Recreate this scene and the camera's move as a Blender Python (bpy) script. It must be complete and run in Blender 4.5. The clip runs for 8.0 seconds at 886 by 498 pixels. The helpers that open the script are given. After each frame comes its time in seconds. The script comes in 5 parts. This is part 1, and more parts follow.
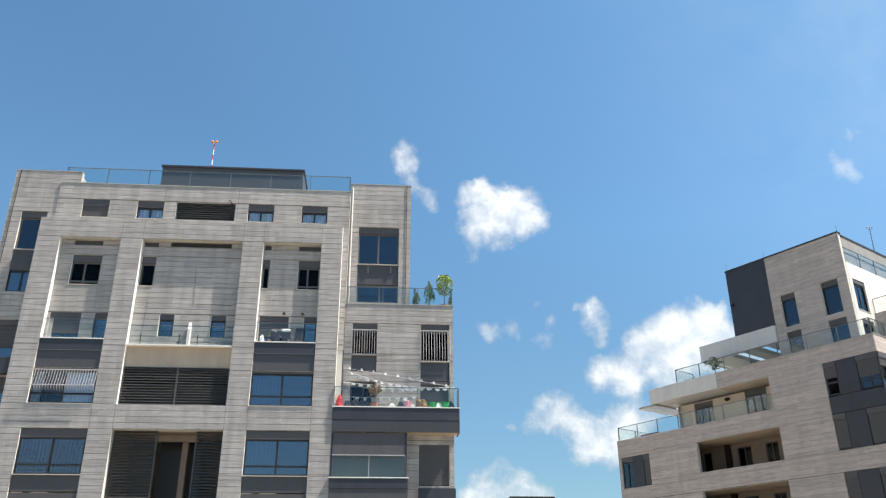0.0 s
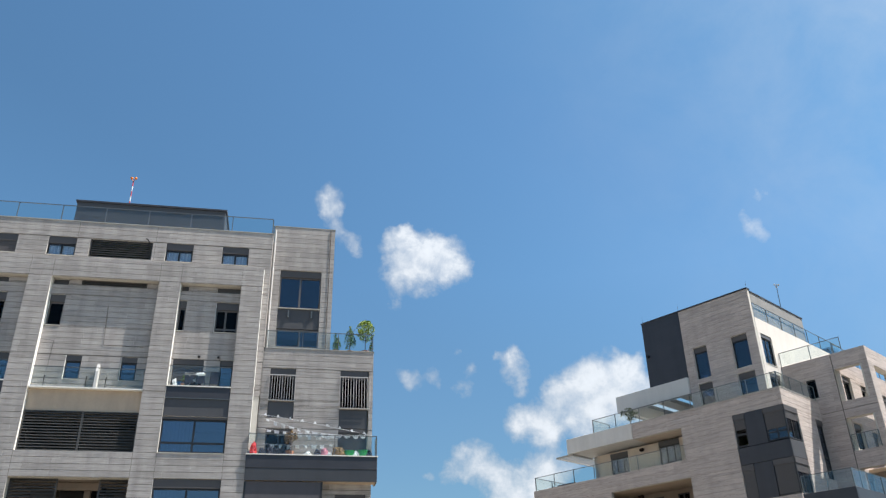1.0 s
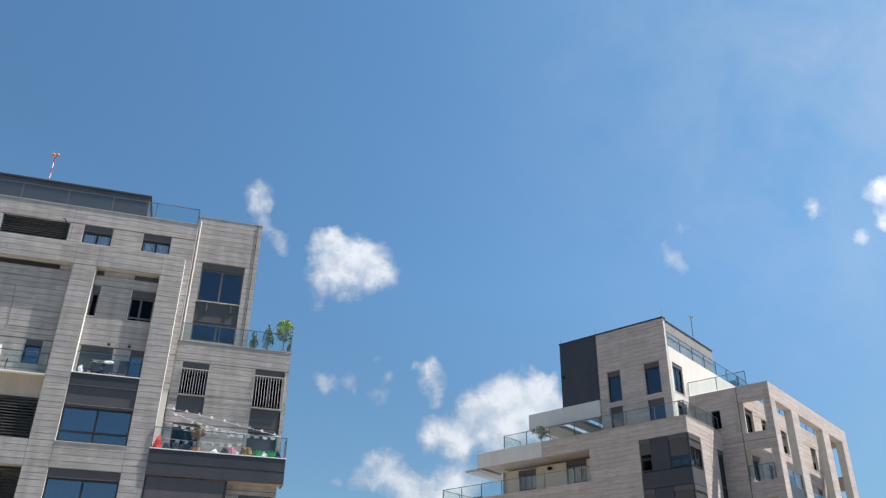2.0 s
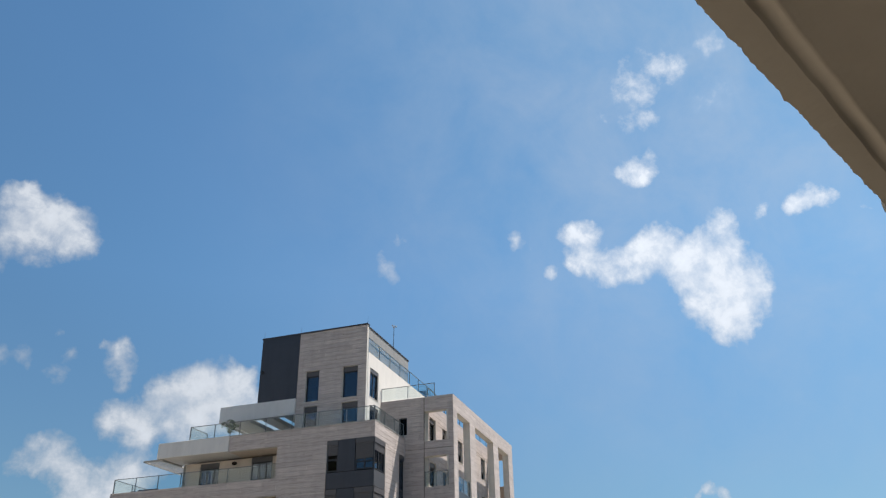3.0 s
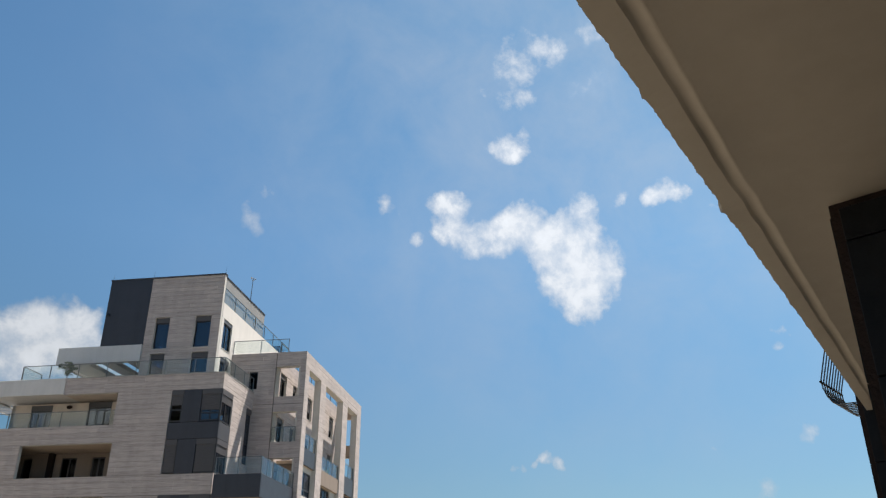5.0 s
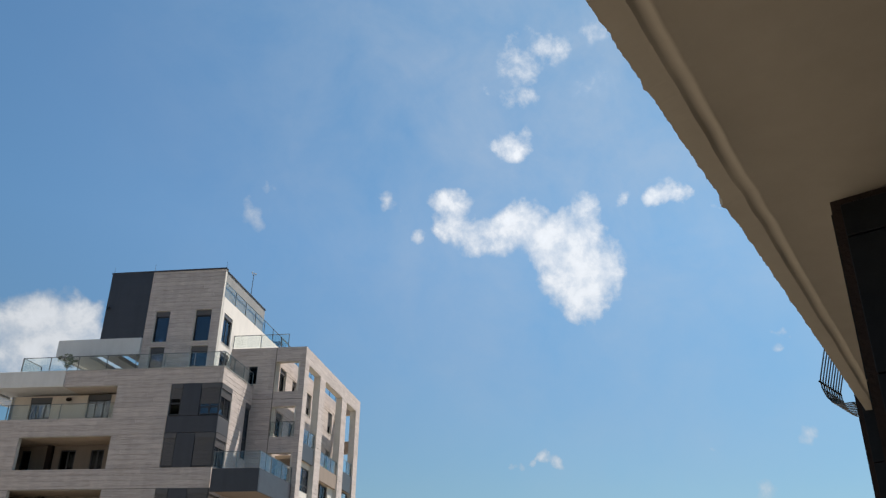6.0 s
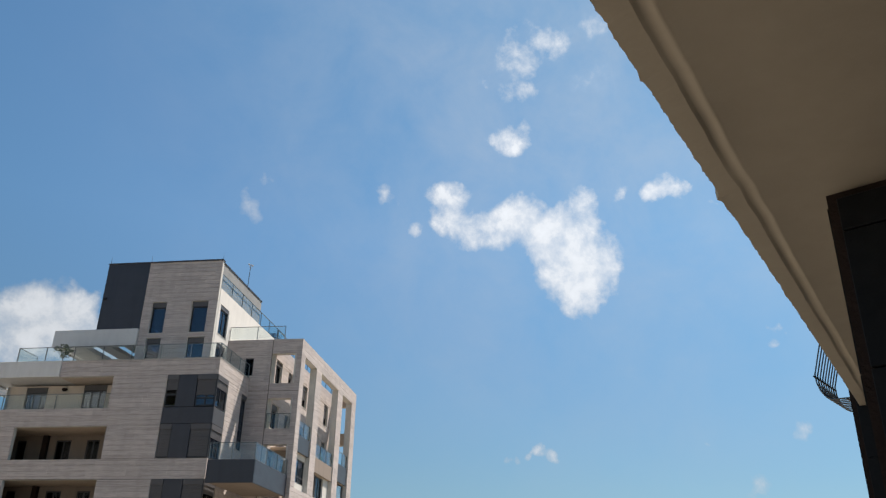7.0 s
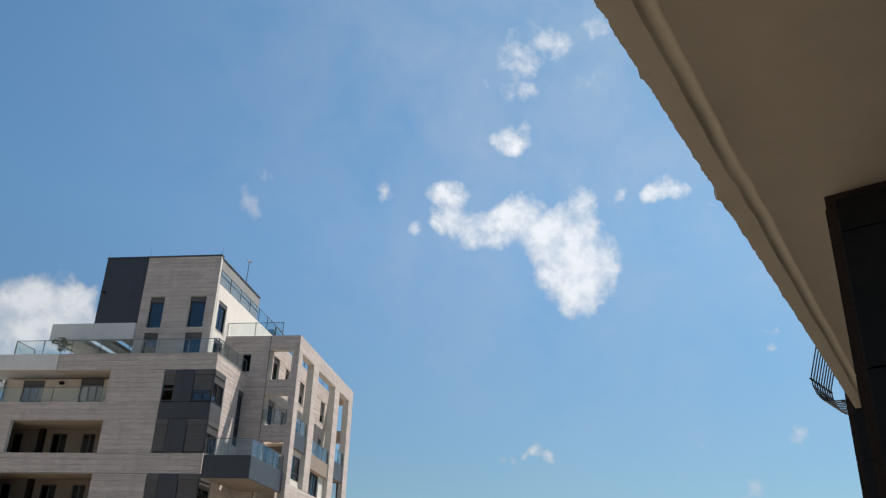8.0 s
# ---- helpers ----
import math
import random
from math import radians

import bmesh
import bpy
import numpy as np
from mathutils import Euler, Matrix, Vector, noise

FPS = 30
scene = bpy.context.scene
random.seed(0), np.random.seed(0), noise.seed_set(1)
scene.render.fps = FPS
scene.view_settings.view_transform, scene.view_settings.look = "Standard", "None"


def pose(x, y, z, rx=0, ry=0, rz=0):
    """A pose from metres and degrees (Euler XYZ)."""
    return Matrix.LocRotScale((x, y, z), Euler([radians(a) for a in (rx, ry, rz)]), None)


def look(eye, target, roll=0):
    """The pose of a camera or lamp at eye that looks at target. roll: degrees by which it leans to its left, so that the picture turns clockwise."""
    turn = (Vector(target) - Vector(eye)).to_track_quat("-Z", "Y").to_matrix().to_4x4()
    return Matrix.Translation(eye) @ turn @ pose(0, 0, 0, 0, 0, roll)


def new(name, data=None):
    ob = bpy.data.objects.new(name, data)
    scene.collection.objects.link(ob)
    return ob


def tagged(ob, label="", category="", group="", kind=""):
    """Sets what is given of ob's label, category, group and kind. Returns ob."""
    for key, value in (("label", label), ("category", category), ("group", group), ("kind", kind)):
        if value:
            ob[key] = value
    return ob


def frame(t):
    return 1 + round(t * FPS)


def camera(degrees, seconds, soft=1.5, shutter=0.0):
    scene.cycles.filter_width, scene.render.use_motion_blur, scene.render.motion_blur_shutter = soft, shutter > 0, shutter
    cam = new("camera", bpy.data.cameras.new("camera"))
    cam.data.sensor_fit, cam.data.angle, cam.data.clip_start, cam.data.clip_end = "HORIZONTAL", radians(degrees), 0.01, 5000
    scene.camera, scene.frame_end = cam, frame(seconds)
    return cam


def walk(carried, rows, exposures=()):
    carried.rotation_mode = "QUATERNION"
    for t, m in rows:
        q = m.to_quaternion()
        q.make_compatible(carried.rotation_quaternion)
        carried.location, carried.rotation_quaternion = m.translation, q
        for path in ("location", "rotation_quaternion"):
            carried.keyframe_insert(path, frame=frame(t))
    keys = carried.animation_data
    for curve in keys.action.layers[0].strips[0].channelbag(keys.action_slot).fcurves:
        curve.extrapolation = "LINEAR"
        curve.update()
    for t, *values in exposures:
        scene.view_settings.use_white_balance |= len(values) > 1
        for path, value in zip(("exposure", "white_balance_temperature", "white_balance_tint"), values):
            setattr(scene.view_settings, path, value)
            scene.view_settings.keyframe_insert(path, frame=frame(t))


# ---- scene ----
cam = camera(57.14, 8.0, soft=1.3)
# seconds, place, yaw, pitch, roll of a hand-held turn below the canopy's edge
PATH = [
    (0, -0.028, 0.085, 1.660, -4.64, 24.15, 0.28),
    (0.5, -0.028, 0.085, 1.660, -7.81, 27.32, 0.72),
    (1, -0.028, 0.085, 1.660, -10.21, 27.35, 1.13),
    (1.2, -0.028, 0.085, 1.660, -10.95, 27.36, 0.83),
    (2.3, -0.028, 0.082, 1.660, -22.70, 28.39, -1.10),
    (2.5, -0.028, 0.077, 1.660, -28.37, 28.37, -0.30),
    (3, -0.028, 0.035, 1.660, -38.25, 27.79, 0.80),
    (3.5, -0.028, 0.007, 1.660, -43.22, 25.74, 1.30),
    (4, -0.050, -0.008, 1.642, -47.19, 25.06, 1.34),
    (4.5, -0.050, -0.012, 1.640, -48.55, 25.09, 0.52),
    (6, -0.020, 0.000, 1.620, -49.29, 24.92, -0.65),
    (6.5, -0.011, 0.000, 1.616, -49.48, 24.70, -0.86),
    (7, -0.002, 0.002, 1.616, -49.66, 24.46, -1.00),
    (7.5, 0.000, 0.000, 1.610, -49.86, 24.39, -1.34),
    (8, 0.000, 0.000, 1.600, -50.06, 24.39, -1.71),
]
walk(cam, [(t, pose(x, y, z, 90 + pitch, roll, yaw)) for t, x, y, z, yaw, pitch, roll in PATH],
     exposures=[(0.0, 1.33, 6590, 8), (1.0, 1.05, 6360, 9), (2.5, 0.90, 6300, 10), (3.0, 0.72, 6280, 10), (3.5, 0.63, 6320, 10), (5.0, 0.71, 6480, 10), (8.0, 0.71, 6520, 10)])

# ---- sky, sun, clouds ----
SUN = Vector((0.467, -0.115, 0.877)).normalized()
SUN_ELEVATION = math.asin(SUN.z)
SUN_BEARING = math.atan2(SUN.x, SUN.y)

# clouds as groups of puffs: weight, then bearing left of y, height and radius in degrees
CLOUDS = []
# two thin plumes beside the stone block
CLOUDS += [
    (0.62, [(-1.6, 30.43, 0.92), (-1.98, 29.57, 0.76)]),
    (0.4, [(-2.58, 28.75, 0.68), (-3.35, 27.96, 0.76), (-3.71, 27.29, 0.52)]),
]
# ragged cloud between the blocks
CLOUDS += [
    (1.0, [(-9.04, 26.57, 1.83), (-7.73, 27.01, 1.43), (-10.6, 26.75, 1.59), (-10.2, 27.56, 0.88)]),
    (0.72, [(-11.74, 25.9, 1.12), (-6.99, 25.95, 1.12), (-7.12, 27.93, 0.76), (-6.51, 28.46, 0.44), (-7.86, 28.43, 0.48)]),
    (0.48, [(-8.63, 24.92, 1.2), (-6.74, 24.64, 0.8), (-6.85, 23.65, 0.52), (-12.6, 25.77, 0.52)]),
]
# long bank behind the stepped block
CLOUDS += [
    (0.6, [(-15.96, 18.71, 0.96), (-15.66, 19.51, 0.72), (-16.59, 18.13, 0.8)]),
    (0.38, [(-16.17, 17.54, 0.72), (-14.61, 19.66, 0.36)]),
    (1.0, [(-23.73, 17.89, 1.27), (-24.66, 18.51, 0.72), (-22.46, 17.8, 1.59), (-20.83, 17.19, 1.67), (-22.98, 16.61, 1.79), (-24.66, 16.56, 1.59), (-19.42, 15.7, 1.67), (-21.29, 15.37, 1.79), (-17.41, 15.15, 1.35), (-15.91, 15.09, 1.04), (-25.31, 14.82, 1.79)]),
    (0.75, [(-19.18, 17.06, 1.2), (-18.41, 16.46, 0.96), (-17.78, 14.22, 0.96)]),
]
# lower bank
CLOUDS += [
    (0.9, [(-12.69, 12.64, 1.2), (-11.51, 12.6, 0.96), (-13.69, 11.85, 1.2), (-14.79, 10.98, 1.43), (-16.19, 11.3, 1.59), (-17.9, 10.55, 1.43)]),
    (0.75, [(-16.54, 10.06, 1.35), (-14.26, 10.07, 1.04), (-17.44, 12.36, 0.96), (-18.62, 12.0, 1.2)]),
    (0.4, [(-10.79, 11.71, 0.6), (-9.49, 11.71, 0.44)]),
    (1.0, [(-8.75, 7.66, 1.51), (-7.21, 7.39, 1.2), (-10.28, 7.49, 1.2), (-6.36, 7.11, 0.72)]),
    (0.7, [(-11.62, 7.11, 0.8)]),
]
# thin wisps
CLOUDS += [
    (0.33, [(-11.51, 19.86, 0.4), (-12.49, 18.83, 0.56), (-12.0, 17.68, 0.76), (-8.32, 18.39, 0.76), (-10.07, 18.53, 0.72), (-7.5, 18.8, 0.56)]),
]
# large cloud beside the canopy, its left arm
CLOUDS += [
    (0.8, [(-49.88, 27.3, 1.59), (-50.89, 25.96, 1.43), (-49.37, 26.49, 0.96)]),
    (0.55, [(-52.04, 25.1, 1.2), (-49.05, 28.23, 0.96), (-50.54, 28.22, 0.72)]),
    (0.45, [(-47.1, 25.63, 0.6), (-44.2, 28.07, 0.6), (-48.28, 28.45, 0.52)]),
    (0.2, [(-45.37, 28.06, 1.35)]),
]
# large cloud beside the canopy, its body
CLOUDS += [
    (1.0, [(-55.42, 27.53, 1.12), (-53.8, 26.21, 1.35), (-55.43, 25.95, 1.75), (-57.38, 25.58, 1.83), (-58.74, 25.06, 1.99), (-60.32, 24.2, 1.99), (-61.16, 22.98, 1.59), (-59.79, 22.34, 1.99), (-58.22, 22.87, 1.67), (-59.38, 20.98, 1.43)]),
    (0.85, [(-59.69, 26.74, 1.51), (-60.44, 27.61, 0.96), (-60.35, 20.44, 0.8), (-57.45, 21.71, 1.04), (-61.97, 22.55, 0.8), (-56.48, 24.42, 0.96)]),
]
# small clouds high up
CLOUDS += [
    (0.6, [(-54.08, 32.11, 1.12), (-55.1, 31.86, 0.88), (-53.11, 32.24, 0.56)]),
    (0.55, [(-54.93, 35.53, 0.84), (-58.7, 38.57, 1.04)]),
    (0.34, [(-57.06, 39.03, 1.12), (-57.51, 38.15, 0.96), (-49.46, 31.4, 0.56), (-55.88, 35.31, 0.56)]),
    (0.42, [(-54.74, 37.88, 1.2), (-54.51, 39.12, 0.96), (-55.93, 37.2, 0.8), (-52.64, 35.91, 0.44), (-55.72, 32.77, 0.56), (-61.86, 39.51, 1.1)]),
    (0.14, [(-55.96, 38.03, 3.98), (-60.92, 33.58, 2.99), (-54.44, 34.08, 2.47), (-62.14, 37.26, 2.79)]),
]
# small clouds under the canopy's edge
CLOUDS += [
    (1.0, [(-66.15, 28.2, 0.96), (-65.27, 27.82, 0.76), (-67.2, 27.85, 0.76)]),
    (0.6, [(-68.02, 27.72, 0.48), (-62.72, 28.04, 0.56), (-69.66, 26.5, 0.52)]),
    (0.8, [(-72.46, 17.95, 0.56)]),
    (0.5, [(-72.23, 17.13, 0.4)]),
]
# low thin clouds
CLOUDS += [
    (0.75, [(-56.18, 10.44, 0.46), (-57.06, 10.14, 0.42), (-55.4, 10.25, 0.4)]),
    (0.6, [(-54.35, 10.01, 0.42), (-53.69, 10.01, 0.34)]),
    (0.38, [(-73.04, 11.3, 0.72), (-70.19, 7.91, 0.8), (-67.01, 10.61, 0.4)]),
    (0.33, [(-34.06, 27.01, 0.68), (-35.1, 28.12, 0.52)]),
    (0.22, [(-34.48, 25.9, 0.72)]),
]
# round about, out of sight
CLOUDS += [
    (1.0, [(-95.0, 24.0, 5.0), (-101.0, 22.0, 6.0), (-160.0, 20.0, 6.0), (-167.0, 22.0, 5.0), (60.0, 22.0, 5.0), (66.0, 20.0, 5.0), (120.0, 30.0, 5.0)]),
]


def make_world():
    world = bpy.data.worlds.new("sky")
    scene.world = world
    world.use_nodes = True
    n, l = world.node_tree.nodes, world.node_tree.links
    n.clear()
    out, bg = n.new("ShaderNodeOutputWorld"), n.new("ShaderNodeBackground")
    sky = n.new("ShaderNodeTexSky")
    sky.sky_type, sky.sun_disc = "NISHITA", False
    sky.sun_elevation, sky.sun_rotation = SUN_ELEVATION, SUN_BEARING
    sky.altitude, sky.air_density, sky.dust_density, sky.ozone_density = 0.0, 1.0, 0.15, 0.3
    co = n.new("ShaderNodeTexCoord")

    def math_node(op, a, b=None, clamp=False):
        m = n.new("ShaderNodeMath")
        m.operation, m.use_clamp = op, clamp
        for i, v in enumerate((a, b)):
            if v is None:
                continue
            if isinstance(v, (int, float)):
                m.inputs[i].default_value = v
            else:
                l.new(v, m.inputs[i])
        return m.outputs[0]

    # warp the direction a little, so that no puff stays round
    warp = n.new("ShaderNodeTexNoise")
    warp.inputs["Scale"].default_value, warp.inputs["Detail"].default_value = 30.0, 8.0
    warp.inputs["Roughness"].default_value = 0.56
    l.new(co.outputs["Generated"], warp.inputs["Vector"])
    shift = n.new("ShaderNodeVectorMath")
    shift.operation = "SUBTRACT"
    l.new(warp.outputs["Color"], shift.inputs[0])
    shift.inputs[1].default_value = (0.5, 0.5, 0.5)
    bent = n.new("ShaderNodeVectorMath")
    bent.operation = "MULTIPLY_ADD"
    l.new(shift.outputs[0], bent.inputs[0])
    bent.inputs[1].default_value = (0.035, 0.035, 0.035)
    l.new(co.outputs["Generated"], bent.inputs[2])

    total = None
    for weight, puffs in CLOUDS:
        for bearing, height, radius in puffs:
            b, h = radians(bearing), radians(height)
            d = n.new("ShaderNodeVectorMath")
            d.operation = "DISTANCE"
            l.new(bent.outputs[0], d.inputs[0])
            d.inputs[1].default_value = (-math.sin(b) * math.cos(h), math.cos(b) * math.cos(h), math.sin(h))
            m = n.new("ShaderNodeMapRange")
            m.interpolation_type = "SMOOTHSTEP"
            l.new(d.outputs["Value"], m.inputs["Value"])
            m.inputs["From Min"].default_value, m.inputs["From Max"].default_value = 0.0, radians(radius) * 1.54
            m.inputs["To Min"].default_value, m.inputs["To Max"].default_value = weight, 0.0
            total = m.outputs[0] if total is None else math_node("ADD", total, m.outputs[0])
    total = math_node("SUBTRACT", 1.0, math_node("POWER", 0.26, total))          # soft where puffs overlap
    fluff, wisp = n.new("ShaderNodeTexNoise"), n.new("ShaderNodeTexNoise")
    fluff.inputs["Scale"].default_value, fluff.inputs["Detail"].default_value = 28.0, 10.0
    fluff.inputs["Roughness"].default_value, fluff.inputs["Distortion"].default_value = 0.61, 0.15
    wisp.inputs["Scale"].default_value, wisp.inputs["Detail"].default_value = 9.0, 8.0
    wisp.inputs["Roughness"].default_value, wisp.inputs["Distortion"].default_value = 0.62, 0.25
    l.new(co.outputs["Generated"], fluff.inputs["Vector"])
    l.new(co.outputs["Generated"], wisp.inputs["Vector"])
    rough = math_node("ADD", math_node("MULTIPLY", math_node("SUBTRACT", fluff.outputs["Fac"], 0.5), 3.6), math_node("MULTIPLY", math_node("SUBTRACT", wisp.outputs["Fac"], 0.5), 0.8))
    body = math_node("ADD", math_node("MULTIPLY", total, 1.62), math_node("MULTIPLY", rough, math_node("MULTIPLY", total, math_node("SUBTRACT", 3.3, math_node("MULTIPLY", total, 2.75)))))
    ramp = n.new("ShaderNodeMapRange")
    ramp.inputs["From Min"].default_value, ramp.inputs["From Max"].default_value = 0.22, 1.62
    l.new(body, ramp.inputs["Value"])
    shade = n.new("ShaderNodeMapRange")
    shade.inputs["From Min"].default_value, shade.inputs["From Max"].default_value = 0.4, 1.9
    shade.inputs["To Min"].default_value, shade.inputs["To Max"].default_value = CLOUD_LOW, CLOUD_HIGH
    l.new(body, shade.inputs["Value"])
    white = n.new("ShaderNodeVectorMath")
    white.operation = "SCALE"
    white.inputs[0].default_value = (0.935, 0.975, 1.03)
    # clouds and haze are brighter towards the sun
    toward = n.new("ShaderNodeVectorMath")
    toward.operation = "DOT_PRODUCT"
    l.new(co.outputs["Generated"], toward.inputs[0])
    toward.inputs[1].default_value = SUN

    def ramp_of(value, lo, hi, start, end):
        r = n.new("ShaderNodeMapRange")
        l.new(value, r.inputs["Value"])
        r.inputs["From Min"].default_value, r.inputs["From Max"].default_value = lo, hi
        r.inputs["To Min"].default_value, r.inputs["To Max"].default_value = start, end
        return r.outputs[0]

    l.new(math_node("MULTIPLY", shade.outputs[0], ramp_of(toward.outputs["Value"], 0.3, 0.72, 0.86, 1.16)), white.inputs["Scale"])
    # thin haze round the larger clouds
    far_off = n.new("ShaderNodeVectorMath")
    far_off.operation = "DISTANCE"
    l.new(bent.outputs[0], far_off.inputs[0])
    hb, hh = radians(-62), radians(36)
    far_off.inputs[1].default_value = (-math.sin(hb) * math.cos(hh), math.cos(hb) * math.cos(hh), math.sin(hh))
    haze = n.new("ShaderNodeMapRange")
    haze.interpolation_type = "SMOOTHSTEP"
    l.new(far_off.outputs["Value"], haze.inputs["Value"])
    haze.inputs["From Min"].default_value, haze.inputs["From Max"].default_value = 0.05, 0.70
    haze.inputs["To Min"].default_value, haze.inputs["To Max"].default_value = 0.34, 0.0
    veil = math_node("MULTIPLY", haze.outputs[0], math_node("ADD", 0.1, math_node("MULTIPLY", math_node("SUBTRACT", wisp.outputs["Fac"], 0.25, clamp=True), 1.9)))
    mix = n.new("ShaderNodeMix")
    mix.data_type = "RGBA"
    cover = math_node("MAXIMUM", math_node("MULTIPLY", ramp.outputs[0], 0.96), veil)
    l.new(cover, mix.inputs["Factor"])
    tint = n.new("ShaderNodeVectorMath")
    tint.operation = "MULTIPLY"
    l.new(sky.outputs[0], tint.inputs[0])
    tint.inputs[1].default_value = SKY_TINT
    # haze dulls the bright rim above the horizon
    height_of = n.new("ShaderNodeSeparateXYZ")
    l.new(co.outputs["Generated"], height_of.inputs[0])
    rim = n.new("ShaderNodeMapRange")
    l.new(height_of.outputs["Z"], rim.inputs["Value"])
    rim.inputs["From Min"].default_value, rim.inputs["From Max"].default_value = 0.06, 0.42
    rim.inputs["To Min"].default_value, rim.inputs["To Max"].default_value = 0.66, 1.0
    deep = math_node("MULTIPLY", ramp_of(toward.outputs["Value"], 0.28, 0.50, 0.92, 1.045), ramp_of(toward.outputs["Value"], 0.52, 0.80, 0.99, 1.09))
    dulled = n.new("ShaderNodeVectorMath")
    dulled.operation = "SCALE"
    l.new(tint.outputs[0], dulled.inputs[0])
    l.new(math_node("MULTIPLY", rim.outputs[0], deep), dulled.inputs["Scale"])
    low = n.new("ShaderNodeVectorMath")
    low.operation = "MULTIPLY"
    l.new(dulled.outputs[0], low.inputs[0])
    warm = n.new("ShaderNodeCombineXYZ")
    for k, start in enumerate((1.045, 0.955, 0.955)):
        low_tone = ramp_of(height_of.outputs["Z"], 0.10, 0.45, start, 1.0)
        sun_tone = ramp_of(toward.outputs["Value"], 0.55, 0.85, 1.0, (1.0, 1.055, 0.98)[k])
        l.new(math_node("MULTIPLY", low_tone, sun_tone), warm.inputs[k])
    l.new(warm.outputs[0], low.inputs[1])
    l.new(low.outputs[0], mix.inputs["A"])
    l.new(white.outputs[0], mix.inputs["B"])
    l.new(mix.outputs["Result"], bg.inputs["Color"])
    bg.inputs["Strength"].default_value = SKY_STRENGTH
    l.new(bg.outputs[0], out.inputs["Surface"])


SKY_STRENGTH = 0.071
SKY_TINT = (0.712, 1.0, 1.08)
CLOUD_LOW, CLOUD_HIGH = 4.9, 7.5
make_world()
sun = new("sun", bpy.data.lights.new("sun", "SUN"))
sun.data.energy, sun.data.angle, sun.data.color = 5.0, radians(0.53), (1.0, 0.93, 0.84)
sun.matrix_world = look(SUN * 200, (0, 0, 0))


# ---- materials ----
def material(name, colour, rough=0.6, metal=0.0, grain=None, amount=0.12, scale=3.0, bump=0.0, bump_scale=60.0, stretch=(1, 1, 1), spec=0.5, per_piece=0.0, stain=0.0):
    """A surface with variation at two scales, grain along stretch, fine relief, and a tone of its own for each piece."""
    m = bpy.data.materials.new(name)
    m.use_nodes = True
    n, l = m.node_tree.nodes, m.node_tree.links
    p = n["Principled BSDF"]
    p.inputs["Metallic"].default_value, p.inputs["Specular IOR Level"].default_value = metal, spec
    geo, obj = n.new("ShaderNodeNewGeometry"), n.new("ShaderNodeObjectInfo")
    sc = n.new("ShaderNodeVectorMath")
    sc.operation = "MULTIPLY"
    l.new(geo.outputs["Position"], sc.inputs[0])
    sc.inputs[1].default_value = stretch
    # pieces differ, so that no vein runs on from one to the next
    add = n.new("ShaderNodeMath")
    add.operation = "ADD"
    l.new(geo.outputs["Random Per Island"], add.inputs[0])
    l.new(obj.outputs["Random"], add.inputs[1])
    fr = n.new("ShaderNodeMath")
    fr.operation = "FRACT"
    l.new(add.outputs[0], fr.inputs[0])
    off = n.new("ShaderNodeVectorMath")
    off.operation = "MULTIPLY_ADD"
    l.new(fr.outputs[0], off.inputs[0])
    off.inputs[1].default_value = (19.0, 7.0, 31.0)
    l.new(sc.outputs[0], off.inputs[2])
    big, fine = n.new("ShaderNodeTexNoise"), n.new("ShaderNodeTexNoise")
    big.inputs["Scale"].default_value, big.inputs["Detail"].default_value = scale, 5.0
    fine.inputs["Scale"].default_value, fine.inputs["Detail"].default_value = scale * 9.0, 6.0
    fine.inputs["Roughness"].default_value = 0.65
    where = off if per_piece else sc
    l.new(where.outputs[0], big.inputs["Vector"])
    l.new(where.outputs[0], fine.inputs["Vector"])
    blend = n.new("ShaderNodeMath")
    blend.operation = "MULTIPLY_ADD"
    l.new(fine.outputs["Fac"], blend.inputs[0])
    blend.inputs[1].default_value = 0.45
    half = n.new("ShaderNodeMath")
    half.operation = "MULTIPLY"
    l.new(big.outputs["Fac"], half.inputs[0])
    half.inputs[1].default_value = 0.55
    l.new(half.outputs[0], blend.inputs[2])
    tone = n.new("ShaderNodeMapRange")
    tone.inputs["From Min"].default_value, tone.inputs["From Max"].default_value = 0.3, 0.7
    tone.inputs["To Min"].default_value, tone.inputs["To Max"].default_value = 1.0 - amount, 1.0 + amount
    l.new(blend.outputs[0], tone.inputs["Value"])
    last = tone.outputs[0]
    if per_piece:
        piece = n.new("ShaderNodeMapRange")
        piece.inputs["To Min"].default_value, piece.inputs["To Max"].default_value = 1.0 - per_piece, 1.0 + per_piece
        l.new(fr.outputs[0], piece.inputs["Value"])
        mul = n.new("ShaderNodeMath")
        mul.operation = "MULTIPLY"
        l.new(last, mul.inputs[0])
        l.new(piece.outputs[0], mul.inputs[1])
        last = mul.outputs[0]
    if stain:
        rain = n.new("ShaderNodeTexNoise")
        rain.inputs["Scale"].default_value, rain.inputs["Detail"].default_value = 1.0, 5.0
        streak = n.new("ShaderNodeVectorMath")
        streak.operation = "MULTIPLY"
        l.new(geo.outputs["Position"], streak.inputs[0])
        streak.inputs[1].default_value = (2.2, 2.2, 0.35)
        l.new(streak.outputs[0], rain.inputs["Vector"])
        sm = n.new("ShaderNodeMapRange")
        sm.inputs["From Min"].default_value, sm.inputs["From Max"].default_value = 0.42, 0.72
        sm.inputs["To Min"].default_value, sm.inputs["To Max"].default_value = 1.0, 1.0 - stain
        l.new(rain.outputs["Fac"], sm.inputs["Value"])
        mul = n.new("ShaderNodeMath")
        mul.operation = "MULTIPLY"
